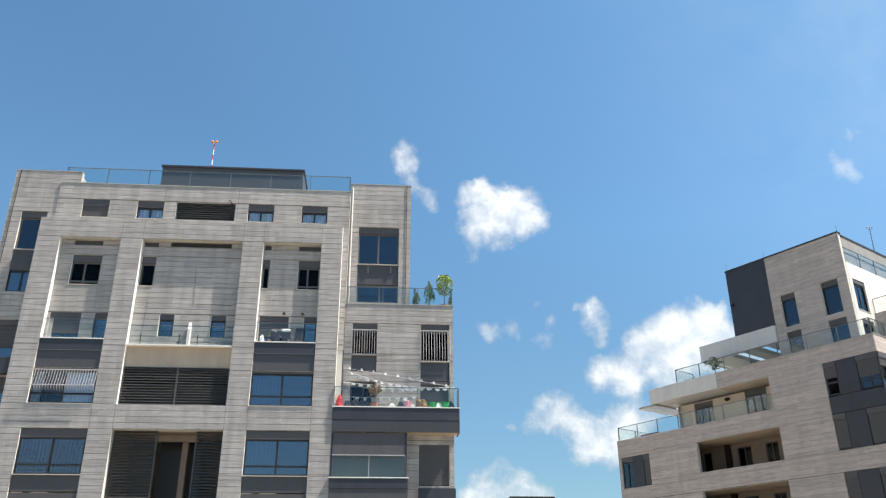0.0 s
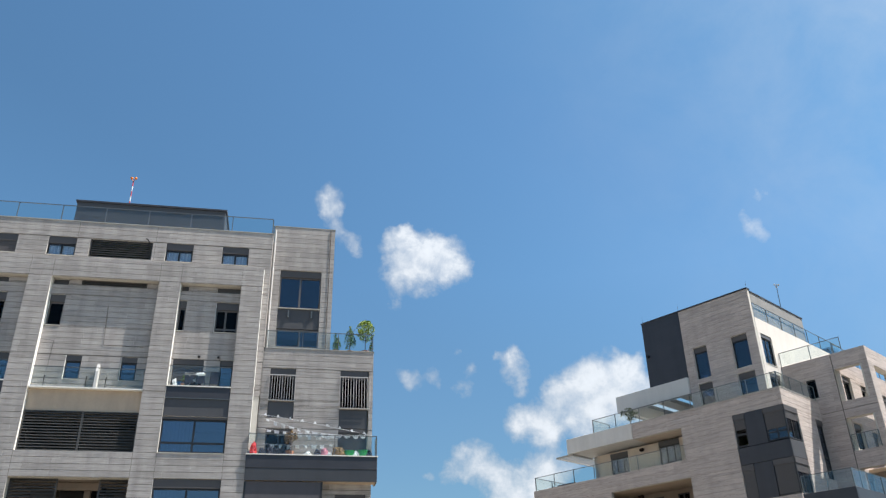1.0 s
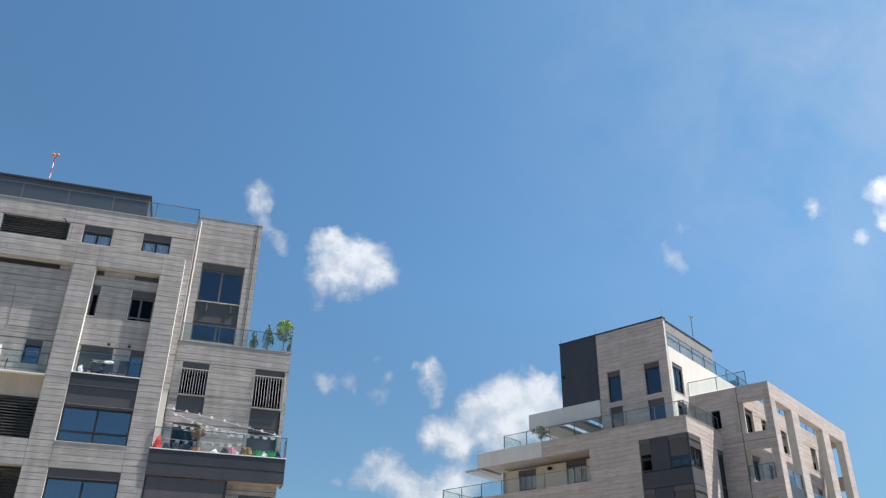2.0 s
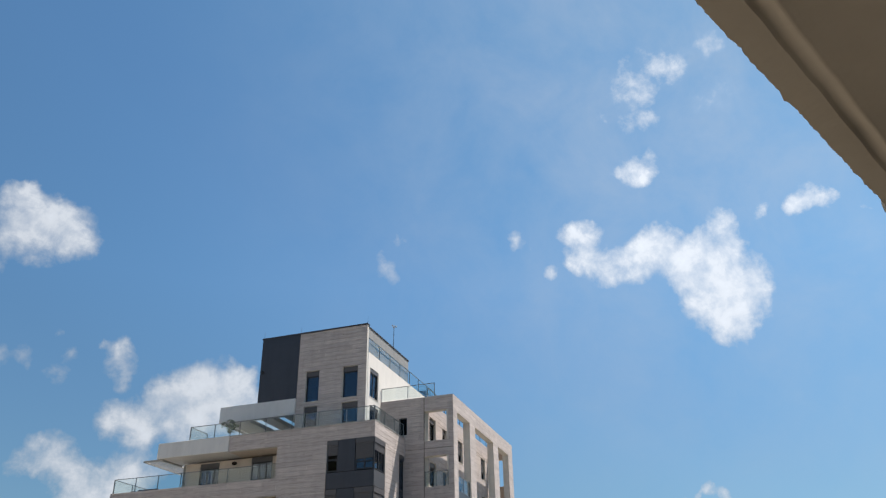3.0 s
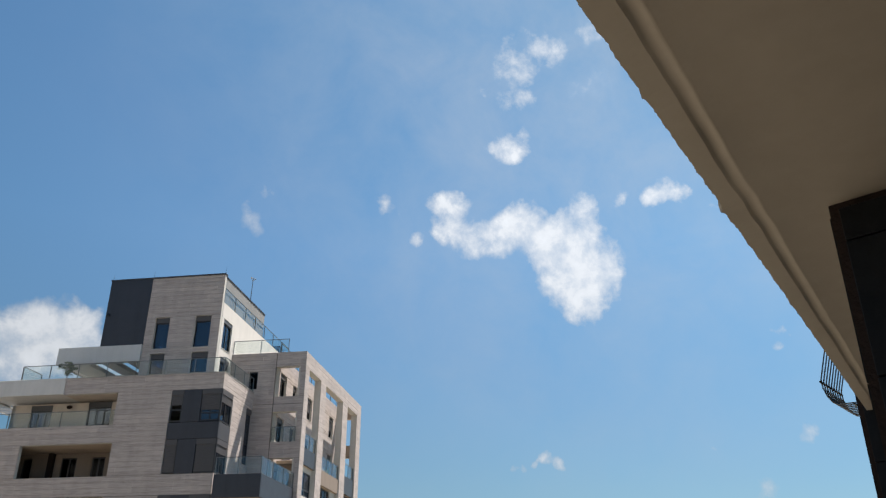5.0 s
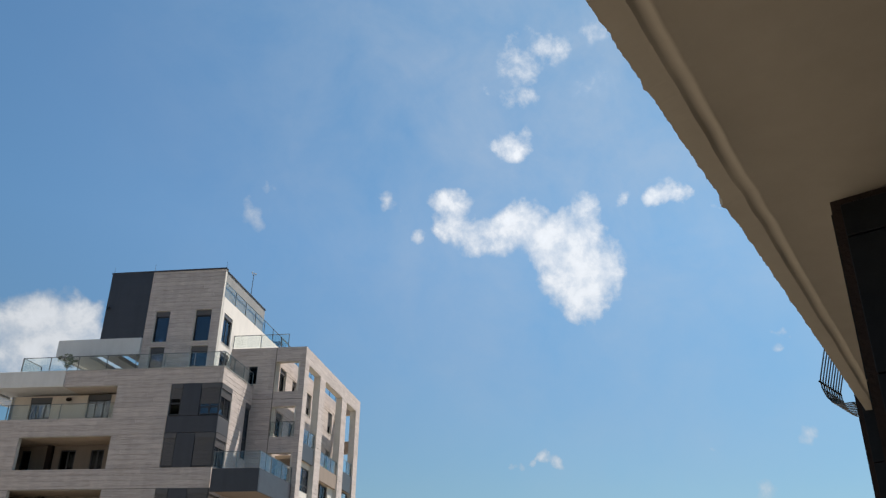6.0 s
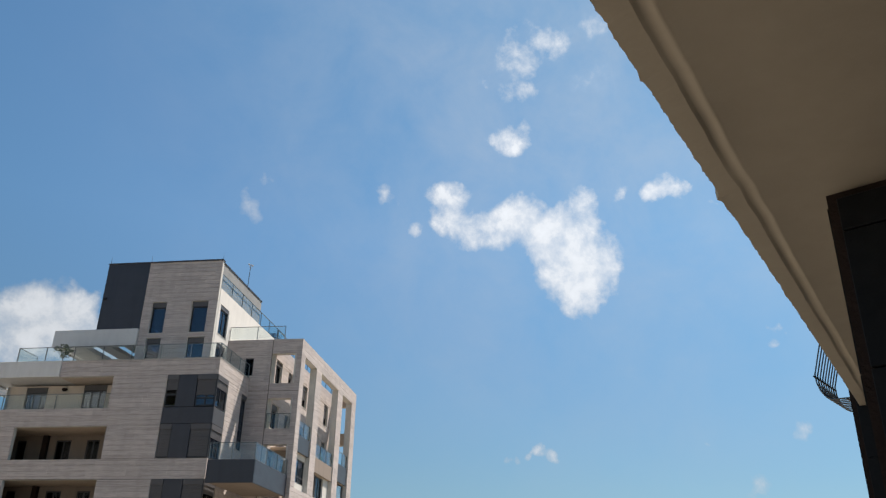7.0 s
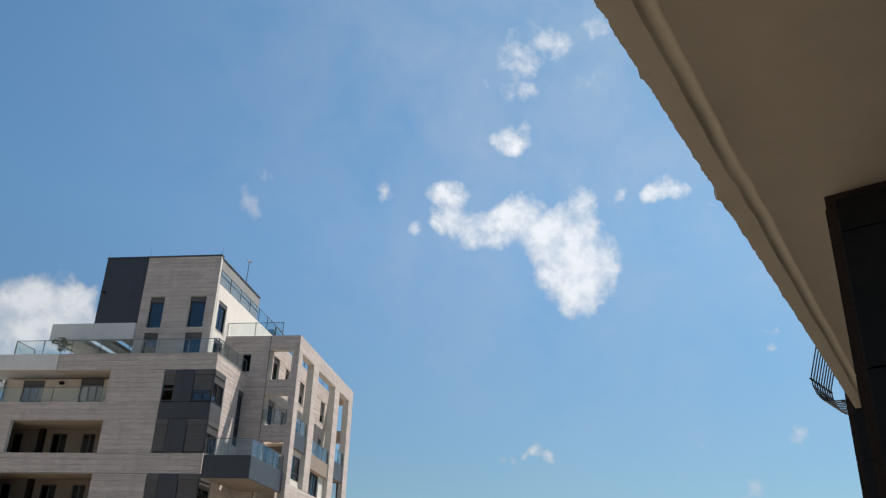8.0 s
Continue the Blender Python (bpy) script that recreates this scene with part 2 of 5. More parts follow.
        l.new(last, mul.inputs[0])
        l.new(sm.outputs[0], mul.inputs[1])
        last = mul.outputs[0]
    col = n.new("ShaderNodeVectorMath")
    col.operation = "SCALE"
    l.new(last, col.inputs["Scale"])
    if grain:
        mx = n.new("ShaderNodeMix")
        mx.data_type = "RGBA"
        l.new(big.outputs["Fac"], mx.inputs["Factor"])
        mx.inputs["A"].default_value, mx.inputs["B"].default_value = (*colour, 1), (*grain, 1)
        l.new(mx.outputs["Result"], col.inputs[0])
    else:
        col.inputs[0].default_value = colour
    l.new(col.outputs[0], p.inputs["Base Color"])
    rg = n.new("ShaderNodeMapRange")
    rg.inputs["To Min"].default_value, rg.inputs["To Max"].default_value = max(0.02, rough - 0.12), min(1.0, rough + 0.12)
    l.new(big.outputs["Fac"], rg.inputs["Value"])
    l.new(rg.outputs[0], p.inputs["Roughness"])
    if bump:
        bn, bt = n.new("ShaderNodeBump"), n.new("ShaderNodeTexNoise")
        bt.inputs["Scale"].default_value, bt.inputs["Detail"].default_value = bump_scale, 5.0
        l.new(sc.outputs[0], bt.inputs["Vector"])
        bn.inputs["Strength"].default_value, bn.inputs["Distance"].default_value = bump, 0.02
        l.new(bt.outputs["Fac"], bn.inputs["Height"])
        l.new(bn.outputs[0], p.inputs["Normal"])
    return m


def glass(name, tint, gloss, face_on):
    """A clear pane: what lies behind, tinted, under a mirrored image that grows from face_on towards a flat view."""
    m = bpy.data.materials.new(name)
    m.use_nodes = True
    n, l = m.node_tree.nodes, m.node_tree.links
    n.clear()
    out, mix = n.new("ShaderNodeOutputMaterial"), n.new("ShaderNodeMixShader")
    tr, gl, lw = n.new("ShaderNodeBsdfTransparent"), n.new("ShaderNodeBsdfGlossy"), n.new("ShaderNodeLayerWeight")
    tr.inputs["Color"].default_value = (*tint, 1)
    gl.inputs["Color"].default_value, gl.inputs["Roughness"].default_value = (gloss * 0.80, gloss * 0.90, gloss, 1), 0.015
    lw.inputs["Blend"].default_value = 0.5
    power, grow = n.new("ShaderNodeMath"), n.new("ShaderNodeMath")
    power.operation, grow.operation = "POWER", "MULTIPLY_ADD"
    l.new(lw.outputs["Facing"], power.inputs[0])
    power.inputs[1].default_value = 5.0
    l.new(power.outputs[0], grow.inputs[0])
    grow.inputs[1].default_value, grow.inputs[2].default_value = 1.0 - face_on, face_on
    wave, bump = n.new("ShaderNodeTexNoise"), n.new("ShaderNodeBump")
    wave.inputs["Scale"].default_value, wave.inputs["Detail"].default_value = 0.8, 1.0
    geo = n.new("ShaderNodeNewGeometry")
    l.new(geo.outputs["Position"], wave.inputs["Vector"])
    bump.inputs["Strength"].default_value, bump.inputs["Distance"].default_value = 0.15, 0.02
    l.new(wave.outputs["Fac"], bump.inputs["Height"])
    l.new(bump.outputs[0], gl.inputs["Normal"])
    l.new(grow.outputs[0], mix.inputs["Fac"])
    l.new(tr.outputs[0], mix.inputs[1])
    l.new(gl.outputs[0], mix.inputs[2])
    l.new(mix.outputs[0], out.inputs["Surface"])
    return m


# darker copy: the grazing sun on this block is offset in the tone
STONE = material("limestone", (0.328, 0.302, 0.286), 0.75, grain=(0.420, 0.390, 0.376), amount=0.22, scale=1.6, stretch=(0.8, 0.8, 9.0), bump=0.25, bump_scale=30, per_piece=0.085, spec=0.3, stain=0.2)
# lighter, rosier copy of that stone, its front's shade offset in the tone
STONE_B = material("rosy_limestone_for_shade", (0.390, 0.332, 0.305), 0.75, grain=(0.492, 0.428, 0.398), amount=0.2, scale=1.6, stretch=(0.8, 0.8, 9.0), bump=0.25, bump_scale=30, per_piece=0.08, spec=0.3, stain=0.10)
BACKING = material("stone_backing", (0.54, 0.51, 0.465), 0.9, amount=0.10, bump=0.2, spec=0.2, stain=0.1)
JOINT = material("joint_mortar", (0.15, 0.137, 0.125), 0.95, amount=0.15, spec=0.1)
WHITE = material("white_render", (0.60, 0.578, 0.56), 0.85, amount=0.05, scale=0.8, bump=0.15, bump_scale=80, spec=0.2, stain=0.08)
# white of the ledges; on cheeks and jambs it paints in sunlit brightness
TRIM_AND_SUN = material("white_trim_and_sun", (0.80, 0.78, 0.74), 0.6, amount=0.05, scale=1.0, spec=0.3)
SAND = material("sand_render", (0.54, 0.455, 0.385), 0.9, amount=0.07, scale=0.9, bump=0.2, bump_scale=70, spec=0.2, stain=0.12)
BEIGE = material("beige_render", (0.48, 0.385, 0.30), 0.9, amount=0.07, scale=0.9, bump=0.2, bump_scale=70, spec=0.2, stain=0.1)
NAVY = material("slate_panel", (0.038, 0.040, 0.051), 0.45, amount=0.12, scale=0.7, bump=0.7, bump_scale=0.9, stretch=(1, 1, 2.5), spec=0.4, stain=0.15)
GREY = material("grey_panel", (0.068, 0.068, 0.075), 0.5, amount=0.08, scale=0.8, bump=0.05, spec=0.4, stain=0.1)
SLATE = material("slate_panel_light", (0.048, 0.050, 0.058), 0.45, amount=0.10, scale=0.7, bump=0.04, spec=0.4, stain=0.12)
BLIND = material("blind_cloth", (0.100, 0.097, 0.108), 0.85, amount=0.07, scale=1.0, spec=0.1, stain=0.1)
# grey of the sheet that gives the balcony glass its reflection
GLASS_SHEEN = material("glass_sheen", (0.13, 0.145, 0.152), 0.7, amount=0.08, scale=0.9, spec=0.3, stain=0.08)
SHUTTER = material("roller_shutter", (0.078, 0.073, 0.076), 0.5, amount=0.07, scale=1.2, stretch=(0.4, 0.4, 14.0), bump=0.3, bump_scale=3.0, spec=0.4)
ALU = material("dark_aluminium", (0.028, 0.028, 0.032), 0.35, metal=0.3, amount=0.1, scale=4.0, spec=0.5)
STEEL = material("rail_steel", (0.13, 0.14, 0.145), 0.4, metal=0.5, amount=0.1, scale=5.0)
LOUVRE = material("louvre_paint", (0.075, 0.071, 0.070), 0.5, metal=0.2, amount=0.12, scale=3.0)
TAUPE_FRAME = material("taupe_aluminium", (0.125, 0.108, 0.098), 0.4, metal=0.2, amount=0.1, scale=4.0)
BARS = material("bar_paint", (0.50, 0.47, 0.46), 0.5, amount=0.1, scale=6.0)
CURTAIN = material("curtain_cloth", (0.55, 0.57, 0.60), 0.95, amount=0.18, scale=2.2, stretch=(6.0, 6.0, 0.3), spec=0.1)
# dark so that rooms look unlit; their shade is put into the colour
INSIDE = material("unlit_plaster", (0.15, 0.138, 0.128), 0.9, amount=0.1, scale=0.6, spec=0.2)
SLAB = material("concrete_slab", (0.36, 0.35, 0.33), 0.9, amount=0.12, scale=0.7, bump=0.15, spec=0.2, stain=0.12)
PANE = glass("window_glass", (0.36, 0.42, 0.54), 0.98, 0.21)
CLEAR_PANE = glass("curtained_glass", (0.80, 0.86, 0.92), 0.9, 0.06)
DIM_PANE = glass("dim_glass", (0.36, 0.40, 0.50), 0.9, 0.10)
DARK_PANE = glass("shaded_glass", (0.27, 0.215, 0.18), 0.75, 0.014)
TAUPE = material("taupe_render", (0.25, 0.20, 0.165), 0.9, amount=0.08, scale=0.9, bump=0.2, bump_scale=70, spec=0.2, stain=0.1)
CREAM = material("cream_render", (0.63, 0.585, 0.54), 0.85, amount=0.06, scale=0.8, bump=0.15, bump_scale=80, spec=0.2, stain=0.08)
RAIL_GLASS = glass("balcony_glass", (0.92, 0.95, 0.942), 0.85, 0.035)
CEILING = material("canopy_plaster", (0.352, 0.297, 0.228), 0.9, amount=0.07, scale=0.9, bump=0.05, bump_scale=45, spec=0.15, stain=0.06)
GRANITE = material("black_granite", (0.009, 0.009, 0.010), 0.5, amount=0.5, scale=14.0, spec=0.12, bump=0.05)
BROWN = material("brown_mortar", (0.028, 0.019, 0.016), 0.9, amount=0.25, scale=12.0, bump=0.5, bump_scale=60, spec=0.1)
WIRE = material("wire_steel", (0.10, 0.095, 0.09), 0.45, metal=0.7, amount=0.15, scale=20.0)
ASPHALT = material("asphalt", (0.05, 0.05, 0.052), 0.9, amount=0.2, scale=0.8, bump=0.3, bump_scale=90, spec=0.2)
PAVING = material("paving", (0.37, 0.335, 0.285), 0.85, amount=0.12, scale=1.2, bump=0.2, spec=0.2, per_piece=0.08, stain=0.1)
EARTH = material("dry_ground", (0.27, 0.235, 0.19), 0.95, grain=(0.20, 0.18, 0.14), amount=0.25, scale=0.05, spec=0.1)
MIDGREY = material("grey_render", (0.24, 0.235, 0.23), 0.8, amount=0.08, scale=0.8, bump=0.1, spec=0.2, stain=0.1)
PALE_LEAF = material("young_leaf", (0.24, 0.32, 0.055), 0.55, amount=0.3, scale=3.0, per_piece=0.4, spec=0.3)
LEAF = material("leaf", (0.13, 0.20, 0.045), 0.55, amount=0.3, scale=3.0, per_piece=0.35, spec=0.3)
DRY_LEAF = material("grey_leaf", (0.15, 0.17, 0.10), 0.7, amount=0.3, scale=3.0, per_piece=0.35, spec=0.2)
BARK = material("bark", (0.13, 0.09, 0.06), 0.9, amount=0.3, scale=20.0, stretch=(4, 4, 0.6), bump=0.6)
CLAY = material("terracotta", (0.38, 0.17, 0.10), 0.8, amount=0.15, scale=8.0)
RED = material("red_cloth", (0.52, 0.03, 0.03), 0.8, amount=0.15, scale=9.0)
GREEN = material("green_plastic", (0.03, 0.30, 0.08), 0.5, amount=0.15, scale=7.0)
CLOTH = material("white_cloth", (0.76, 0.76, 0.78), 0.9, amount=0.08, scale=6.0)
PINK = material("pink_cloth", (0.60, 0.25, 0.32), 0.9, amount=0.15, scale=8.0)
DARKCLOTH = material("dark_cloth", (0.03, 0.03, 0.045), 0.95, amount=0.2, scale=8.0)
STRAW = material("straw", (0.27, 0.165, 0.075), 0.9, amount=0.3, scale=14.0)
ORANGE = material("orange_paint", (0.75, 0.22, 0.02), 0.5, amount=0.1, scale=8.0)


# ---- builders ----
ORIGIN = {}


def thing(name, m, label, category, kind=""):
    """An empty at the foot of a thing, whose parts are given in the frame m."""
    ob = new(name)
    ob.matrix_world = m
    return tagged(ob, label, category, kind=kind)


def part(name, bm, mat, parent, label=""):
    mesh = bpy.data.meshes.new(name)
    bm.to_mesh(mesh)
    bm.free()
    mesh.materials.append(mat)
    ob = new(name, mesh)
    ob.parent = parent
    if parent in ORIGIN:
        ob.location = -ORIGIN[parent]
    if label:
        ob["label"] = label
    return ob


def solo(name, bm, mat, label, category, kind="", group=""):
    return tagged(part(name, bm, mat, None), label, category, group, kind)


class Face:
    """A wall's own axes: a along it, d into it, z up. 'v': it looks to -v; 'u': it looks to +u; 'b': it looks to -u."""

    def __init__(self, axis, plane):
        self.axis, self.plane = axis, plane

    def at(self, a, d, z):
        if self.axis == "v":
            return Vector((a, self.plane + d, z))
        if self.axis == "u":
            return Vector((self.plane - d, a, z))
        return Vector((self.plane + d, a, z))

    def box(self, bm, a0, a1, d0, d1, z0, z1):
        p, q = self.at(a0, d0, z0), self.at(a1, d1, z1)
        solid(bm, p.x, q.x, p.y, q.y, p.z, q.z)


def solid(bm, x0, x1, y0, y1, z0, z1):
    x0, x1, y0, y1, z0, z1 = min(x0, x1), max(x0, x1), min(y0, y1), max(y0, y1), min(z0, z1), max(z0, z1)
    v = [bm.verts.new((x, y, z)) for z in (z0, z1) for y in (y0, y1) for x in (x0, x1)]
    for f in ((0, 2, 3, 1), (4, 5, 7, 6), (0, 1, 5, 4), (2, 6, 7, 3), (0, 4, 6, 2), (1, 3, 7, 5)):
        bm.faces.new([v[i] for i in f])


def lattice(bm, face, xs, zs, d0, d1, filled):
    """One connected mesh of the cells between the lines xs and zs that filled(x, z) keeps."""
    nx, nz = len(xs) - 1, len(zs) - 1
    keep = [[filled((xs[i] + xs[i + 1]) / 2, (zs[j] + zs[j + 1]) / 2) for j in range(nz)] for i in range(nx)]
    made = {}

    def v(i, j, k):
        if (i, j, k) not in made:
            made[i, j, k] = bm.verts.new(face.at(xs[i], (d0, d1)[k], zs[j]))
        return made[i, j, k]

    for i in range(nx):
        for j in range(nz):
            if not keep[i][j]:
                continue
            bm.faces.new((v(i, j, 0), v(i + 1, j, 0), v(i + 1, j + 1, 0), v(i, j + 1, 0)))
            bm.faces.new((v(i, j, 1), v(i, j + 1, 1), v(i + 1, j + 1, 1), v(i + 1, j, 1)))
            for di, dj, p, q in ((-1, 0, (i, j + 1), (i, j)), (1, 0, (i + 1, j), (i + 1, j + 1)), (0, -1, (i, j), (i + 1, j)), (0, 1, (i + 1, j + 1), (i, j + 1))):
                a, b = i + di, j + dj
                if not (0 <= a < nx and 0 <= b < nz and keep[a][b]):
                    bm.faces.new((v(*p, 0), v(*p, 1), v(*q, 1), v(*q, 0)))
    bmesh.ops.recalc_face_normals(bm, faces=bm.faces[:])


def box_mesh(*dims):
    bm = bmesh.new()
    solid(bm, *dims)
    return bm


def cut(lo, hi, gaps):
    """What is left of lo..hi beside the gaps."""
    out = [(lo, hi)]
    for g0, g1 in gaps:
        out = [(a, b) for s, e in out for a, b in ((s, min(e, g0)), (max(s, g1), e)) if b - a > 1e-4]
    return out


def wall(parent, name, face, a0, a1, z0, z1, thick, openings=(), mat=None, front=0.0, label=""):
    """A solid wall with openings (a0, a1, z0, z1) right through it."""
    bm = bmesh.new()
    clip = lambda q, lo, hi: min(max(q, lo), hi)
    xs = sorted({a0, a1, *[round(clip(o[k], a0, a1), 4) for o in openings for k in (0, 1)]})
    zs = sorted({z0, z1, *[round(clip(o[k], z0, z1), 4) for o in openings for k in (2, 3)]})
    lattice(bm, face, xs, zs, front, thick, lambda x, z: not any(o[0] < x < o[1] and o[2] < z < o[3] for o in openings))
    return part(name, bm, mat or BACKING, parent, label)


SLABS = []          # stone slabs to be laid last: parent, face, a0, a1, z0, z1


def clad(parent, face, a0, a1, z0, z1, openings=(), course=0.31, length=2.6, seed=1):
    """Courses of stone slabs over a wall, cut round its openings."""
    wall(parent, "mortar_bed", face, a0 + 0.004, a1 - 0.004, z0 + 0.004, z1 - 0.004, 0.035, [(o[0] - 0.006, o[1] + 0.006, o[2] - 0.006, o[3] + 0.006) for o in openings], mat=JOINT, front=0.024)
    rng = random.Random(seed)
    z, k = z0, 0
    while z < z1 - 0.02:
        top = min(z + course, z1)
        if z1 - top < 0.12:
            top = z1
        cuts = sorted({z, top, *[c for o in openings for c in o[2:4] if z + 0.01 < c < top - 0.01]})
        start = a0 - rng.random() * length
        for lo, hi in zip(cuts, cuts[1:]):
            mid = (lo + hi) / 2
            for s, e in cut(a0, a1, [(o[0], o[1]) for o in openings if o[2] < mid < o[3]]):
                x = start
                while x < e:
                    p, q = max(x, s), min(x + length, e)
                    if q - p > 0.02:
                        SLABS.append((parent, face, p, q, lo, hi))
                    x += length
        z, k = top, k + 1


def window(parent, face, a0, a1, z0, z1, box=0.0, columns=(), rows=(), shut=0.0, depth=0.10, curtain=0.0, curtain_from=0.0, sill=True, glazing=None, frame_mat=None):
    """A framed window in an opening: shutter box above, panes between mullions and transoms, a roller shutter let down by shut."""
    t, d0, d1 = 0.08, depth, depth + 0.07
    top = z1 - box
    xs = [a0 + t] + [a0 + (a1 - a0) * c for c in columns] + [a1 - t]
    zs = [z0 + t] + [z0 + (top - z0) * c for c in rows] + [top - t]
    half = t * 0.6
    gx = [a0, a0 + t] + [x + k for x in xs[1:-1] for k in (-half, half)] + [a1 - t, a1]
    gz = [z0, z0 + t] + [z + k for z in zs[1:-1] for k in (-half, half)] + [top - t, top]
    inx = lambda x: any(p + (half if i else 0) < x < q - (half if i < len(xs) - 2 else 0) for i, (p, q) in enumerate(zip(xs, xs[1:])))
    inz = lambda z: any(p + (half if i else 0) < z < q - (half if i < len(zs) - 2 else 0) for i, (p, q) in enumerate(zip(zs, zs[1:])))
    bm = bmesh.new()
    lattice(bm, face, gx, gz, d0, d1, lambda x, z: not (inx(x) and inz(z)))
    win = part("window", bm, frame_mat or ALU, parent)
    for i, (x, y) in enumerate(zip(xs, xs[1:])):
        for lo, hi in zip(zs, zs[1:]):
            b = bmesh.new()
            dd = d0 + 0.03 + 0.012 * (i % 2)
            face.box(b, x, y, dd, dd + 0.012, lo, hi)
            pane = part("pane", b, glazing or (PANE if parent is block else DIM_PANE), win)
            pane.visible_shadow = False
    if box:
        b = bmesh.new()
        face.box(b, a0 + 0.004, a1 - 0.004, depth - 0.07, depth + 0.16, top + 0.002, z1 - 0.002)
        part("shutter_box", b, SHUTTER, win)
    if shut:
        b = bmesh.new()
        h = (top - z0 - 0.06) * shut
        count = max(2, int(h / 0.075))
        line = []
        for i in range(count):
            for part_of, d in ((0.0, 0.0), (0.12, -0.012), (0.85, -0.012), (0.97, 0.0)):
                line.append((depth - 0.012 + d, top - h * (i + part_of) / count))
        pairs = [[b.verts.new(face.at(a, d, z)) for a in (a0 + 0.03, a1 - 0.03)] for d, z in line]
        for p, q in zip(pairs, pairs[1:]):
            b.faces.new((p[0], p[1], q[1], q[0]))
        part("shutter", b, SHUTTER, win, "let-down grey roller shutter")
    if curtain:
        b = bmesh.new()
        n = 24
        width = (a1 - a0 - 0.1) * curtain
        ring = []
        for i in range(n + 1):
            a = a0 + 0.05 + (a1 - a0 - 0.1) * curtain_from + width * i / n
            d = d1 + (0.03 if glazing is CLEAR_PANE else 0.10) + 0.02 * math.sin(i * 2.3)
            ring.append([b.verts.new(face.at(a, d, z)) for z in (z0 + 0.08, top - 0.08)])
        for p, q in zip(ring, ring[1:]):
            b.faces.new((p[0], q[0], q[1], p[1]))
        part("curtain", b, CURTAIN, win, "pale hanging curtain")
    if sill:
        b = bmesh.new()
        face.box(b, a0, a1, -0.03, depth, z0 - 0.035, z0 - 0.002)
        part("sill", b, BACKING, win)
    return win


def railing(parent, face, a0, a1, z0, height=1.0, step=1.5, posts=True):
    """A balustrade of glass panels between posts under a thin top rail."""
    bm = bmesh.new()
    z1 = z0 + height
    face.box(bm, a0, a1, -0.02, 0.02, z1 - 0.035, z1)
    rail = part("railing", bm, STEEL, parent)
    n = max(1, round((a1 - a0) / step))
    for i in range(n + 1) if posts else ():
        a = min(max(a0 + (a1 - a0) * i / n, a0 + 0.02), a1 - 0.02)
        b = bmesh.new()
        face.box(b, a - 0.018, a + 0.018, -0.025, 0.025, z0, z1 - 0.035)
        part("post", b, STEEL, rail)
    for i in range(n):
        b = bmesh.new()
        face.box(b, a0 + (a1 - a0) * i / n + 0.03, a0 + (a1 - a0) * (i + 1) / n - 0.03, -0.006, 0.006, z0 + 0.04, z1 - 0.05)
        pane = part("glass_panel", b, RAIL_GLASS, rail)
        pane.visible_shadow = False
    return rail


def panel(parent, name, face, a0, a1, d0, d1, z0, z1, mat, label=""):
    bm = bmesh.new()
    face.box(bm, a0, a1, d0, d1, z0, z1)
    if min(abs(a1 - a0), abs(d1 - d0), abs(z1 - z0)) > 0.09:
        bmesh.ops.bevel(bm, geom=bm.edges[:], offset=0.012, segments=1, affect="EDGES")
    return part(name, bm, mat, parent, label)


def louvre(parent, face, a0, a1, z0, z1, d, pitch=0.15, posts=()):
    """Tilted slats in a light frame."""
    bm = bmesh.new()
    gx = [a0, a0 + 0.06] + [a0 + (a1 - a0) * p + k for p in posts for k in (-0.05, 0.05)] + [a1 - 0.06, a1]
    solid_x = [(gx[i], gx[i + 1]) for i in range(0, len(gx), 2)]
    lattice(bm, face, gx, [z0, z0 + 0.03, z1 - 0.03, z1], d - 0.045, d + 0.06, lambda x, z: z < z0 + 0.03 or z > z1 - 0.03 or any(p < x < q for p, q in solid_x))
    frame_ob = part("louvre", bm, LOUVRE, parent, "dark louvre screen of level slats")
    n = int((z1 - z0) / pitch)
    for i in range(n):
        z = z0 + (i + 0.5) * (z1 - z0) / n
        b = bmesh.new()
        c = [(d - 0.04, z - 0.040), (d + 0.04, z + 0.028), (d + 0.04, z + 0.052), (d - 0.04, z - 0.016)]
        lo = [b.verts.new(face.at(a0 + 0.06, q, w)) for q, w in c]
        hi = [b.verts.new(face.at(a1 - 0.06, q, w)) for q, w in c]
        b.faces.new(lo)
        b.faces.new(hi[::-1])
        for k in range(4):
            b.faces.new((lo[k], hi[k], hi[(k + 1) % 4], lo[(k + 1) % 4]))
        part("slat", b, LOUVRE, frame_ob)
    return frame_ob


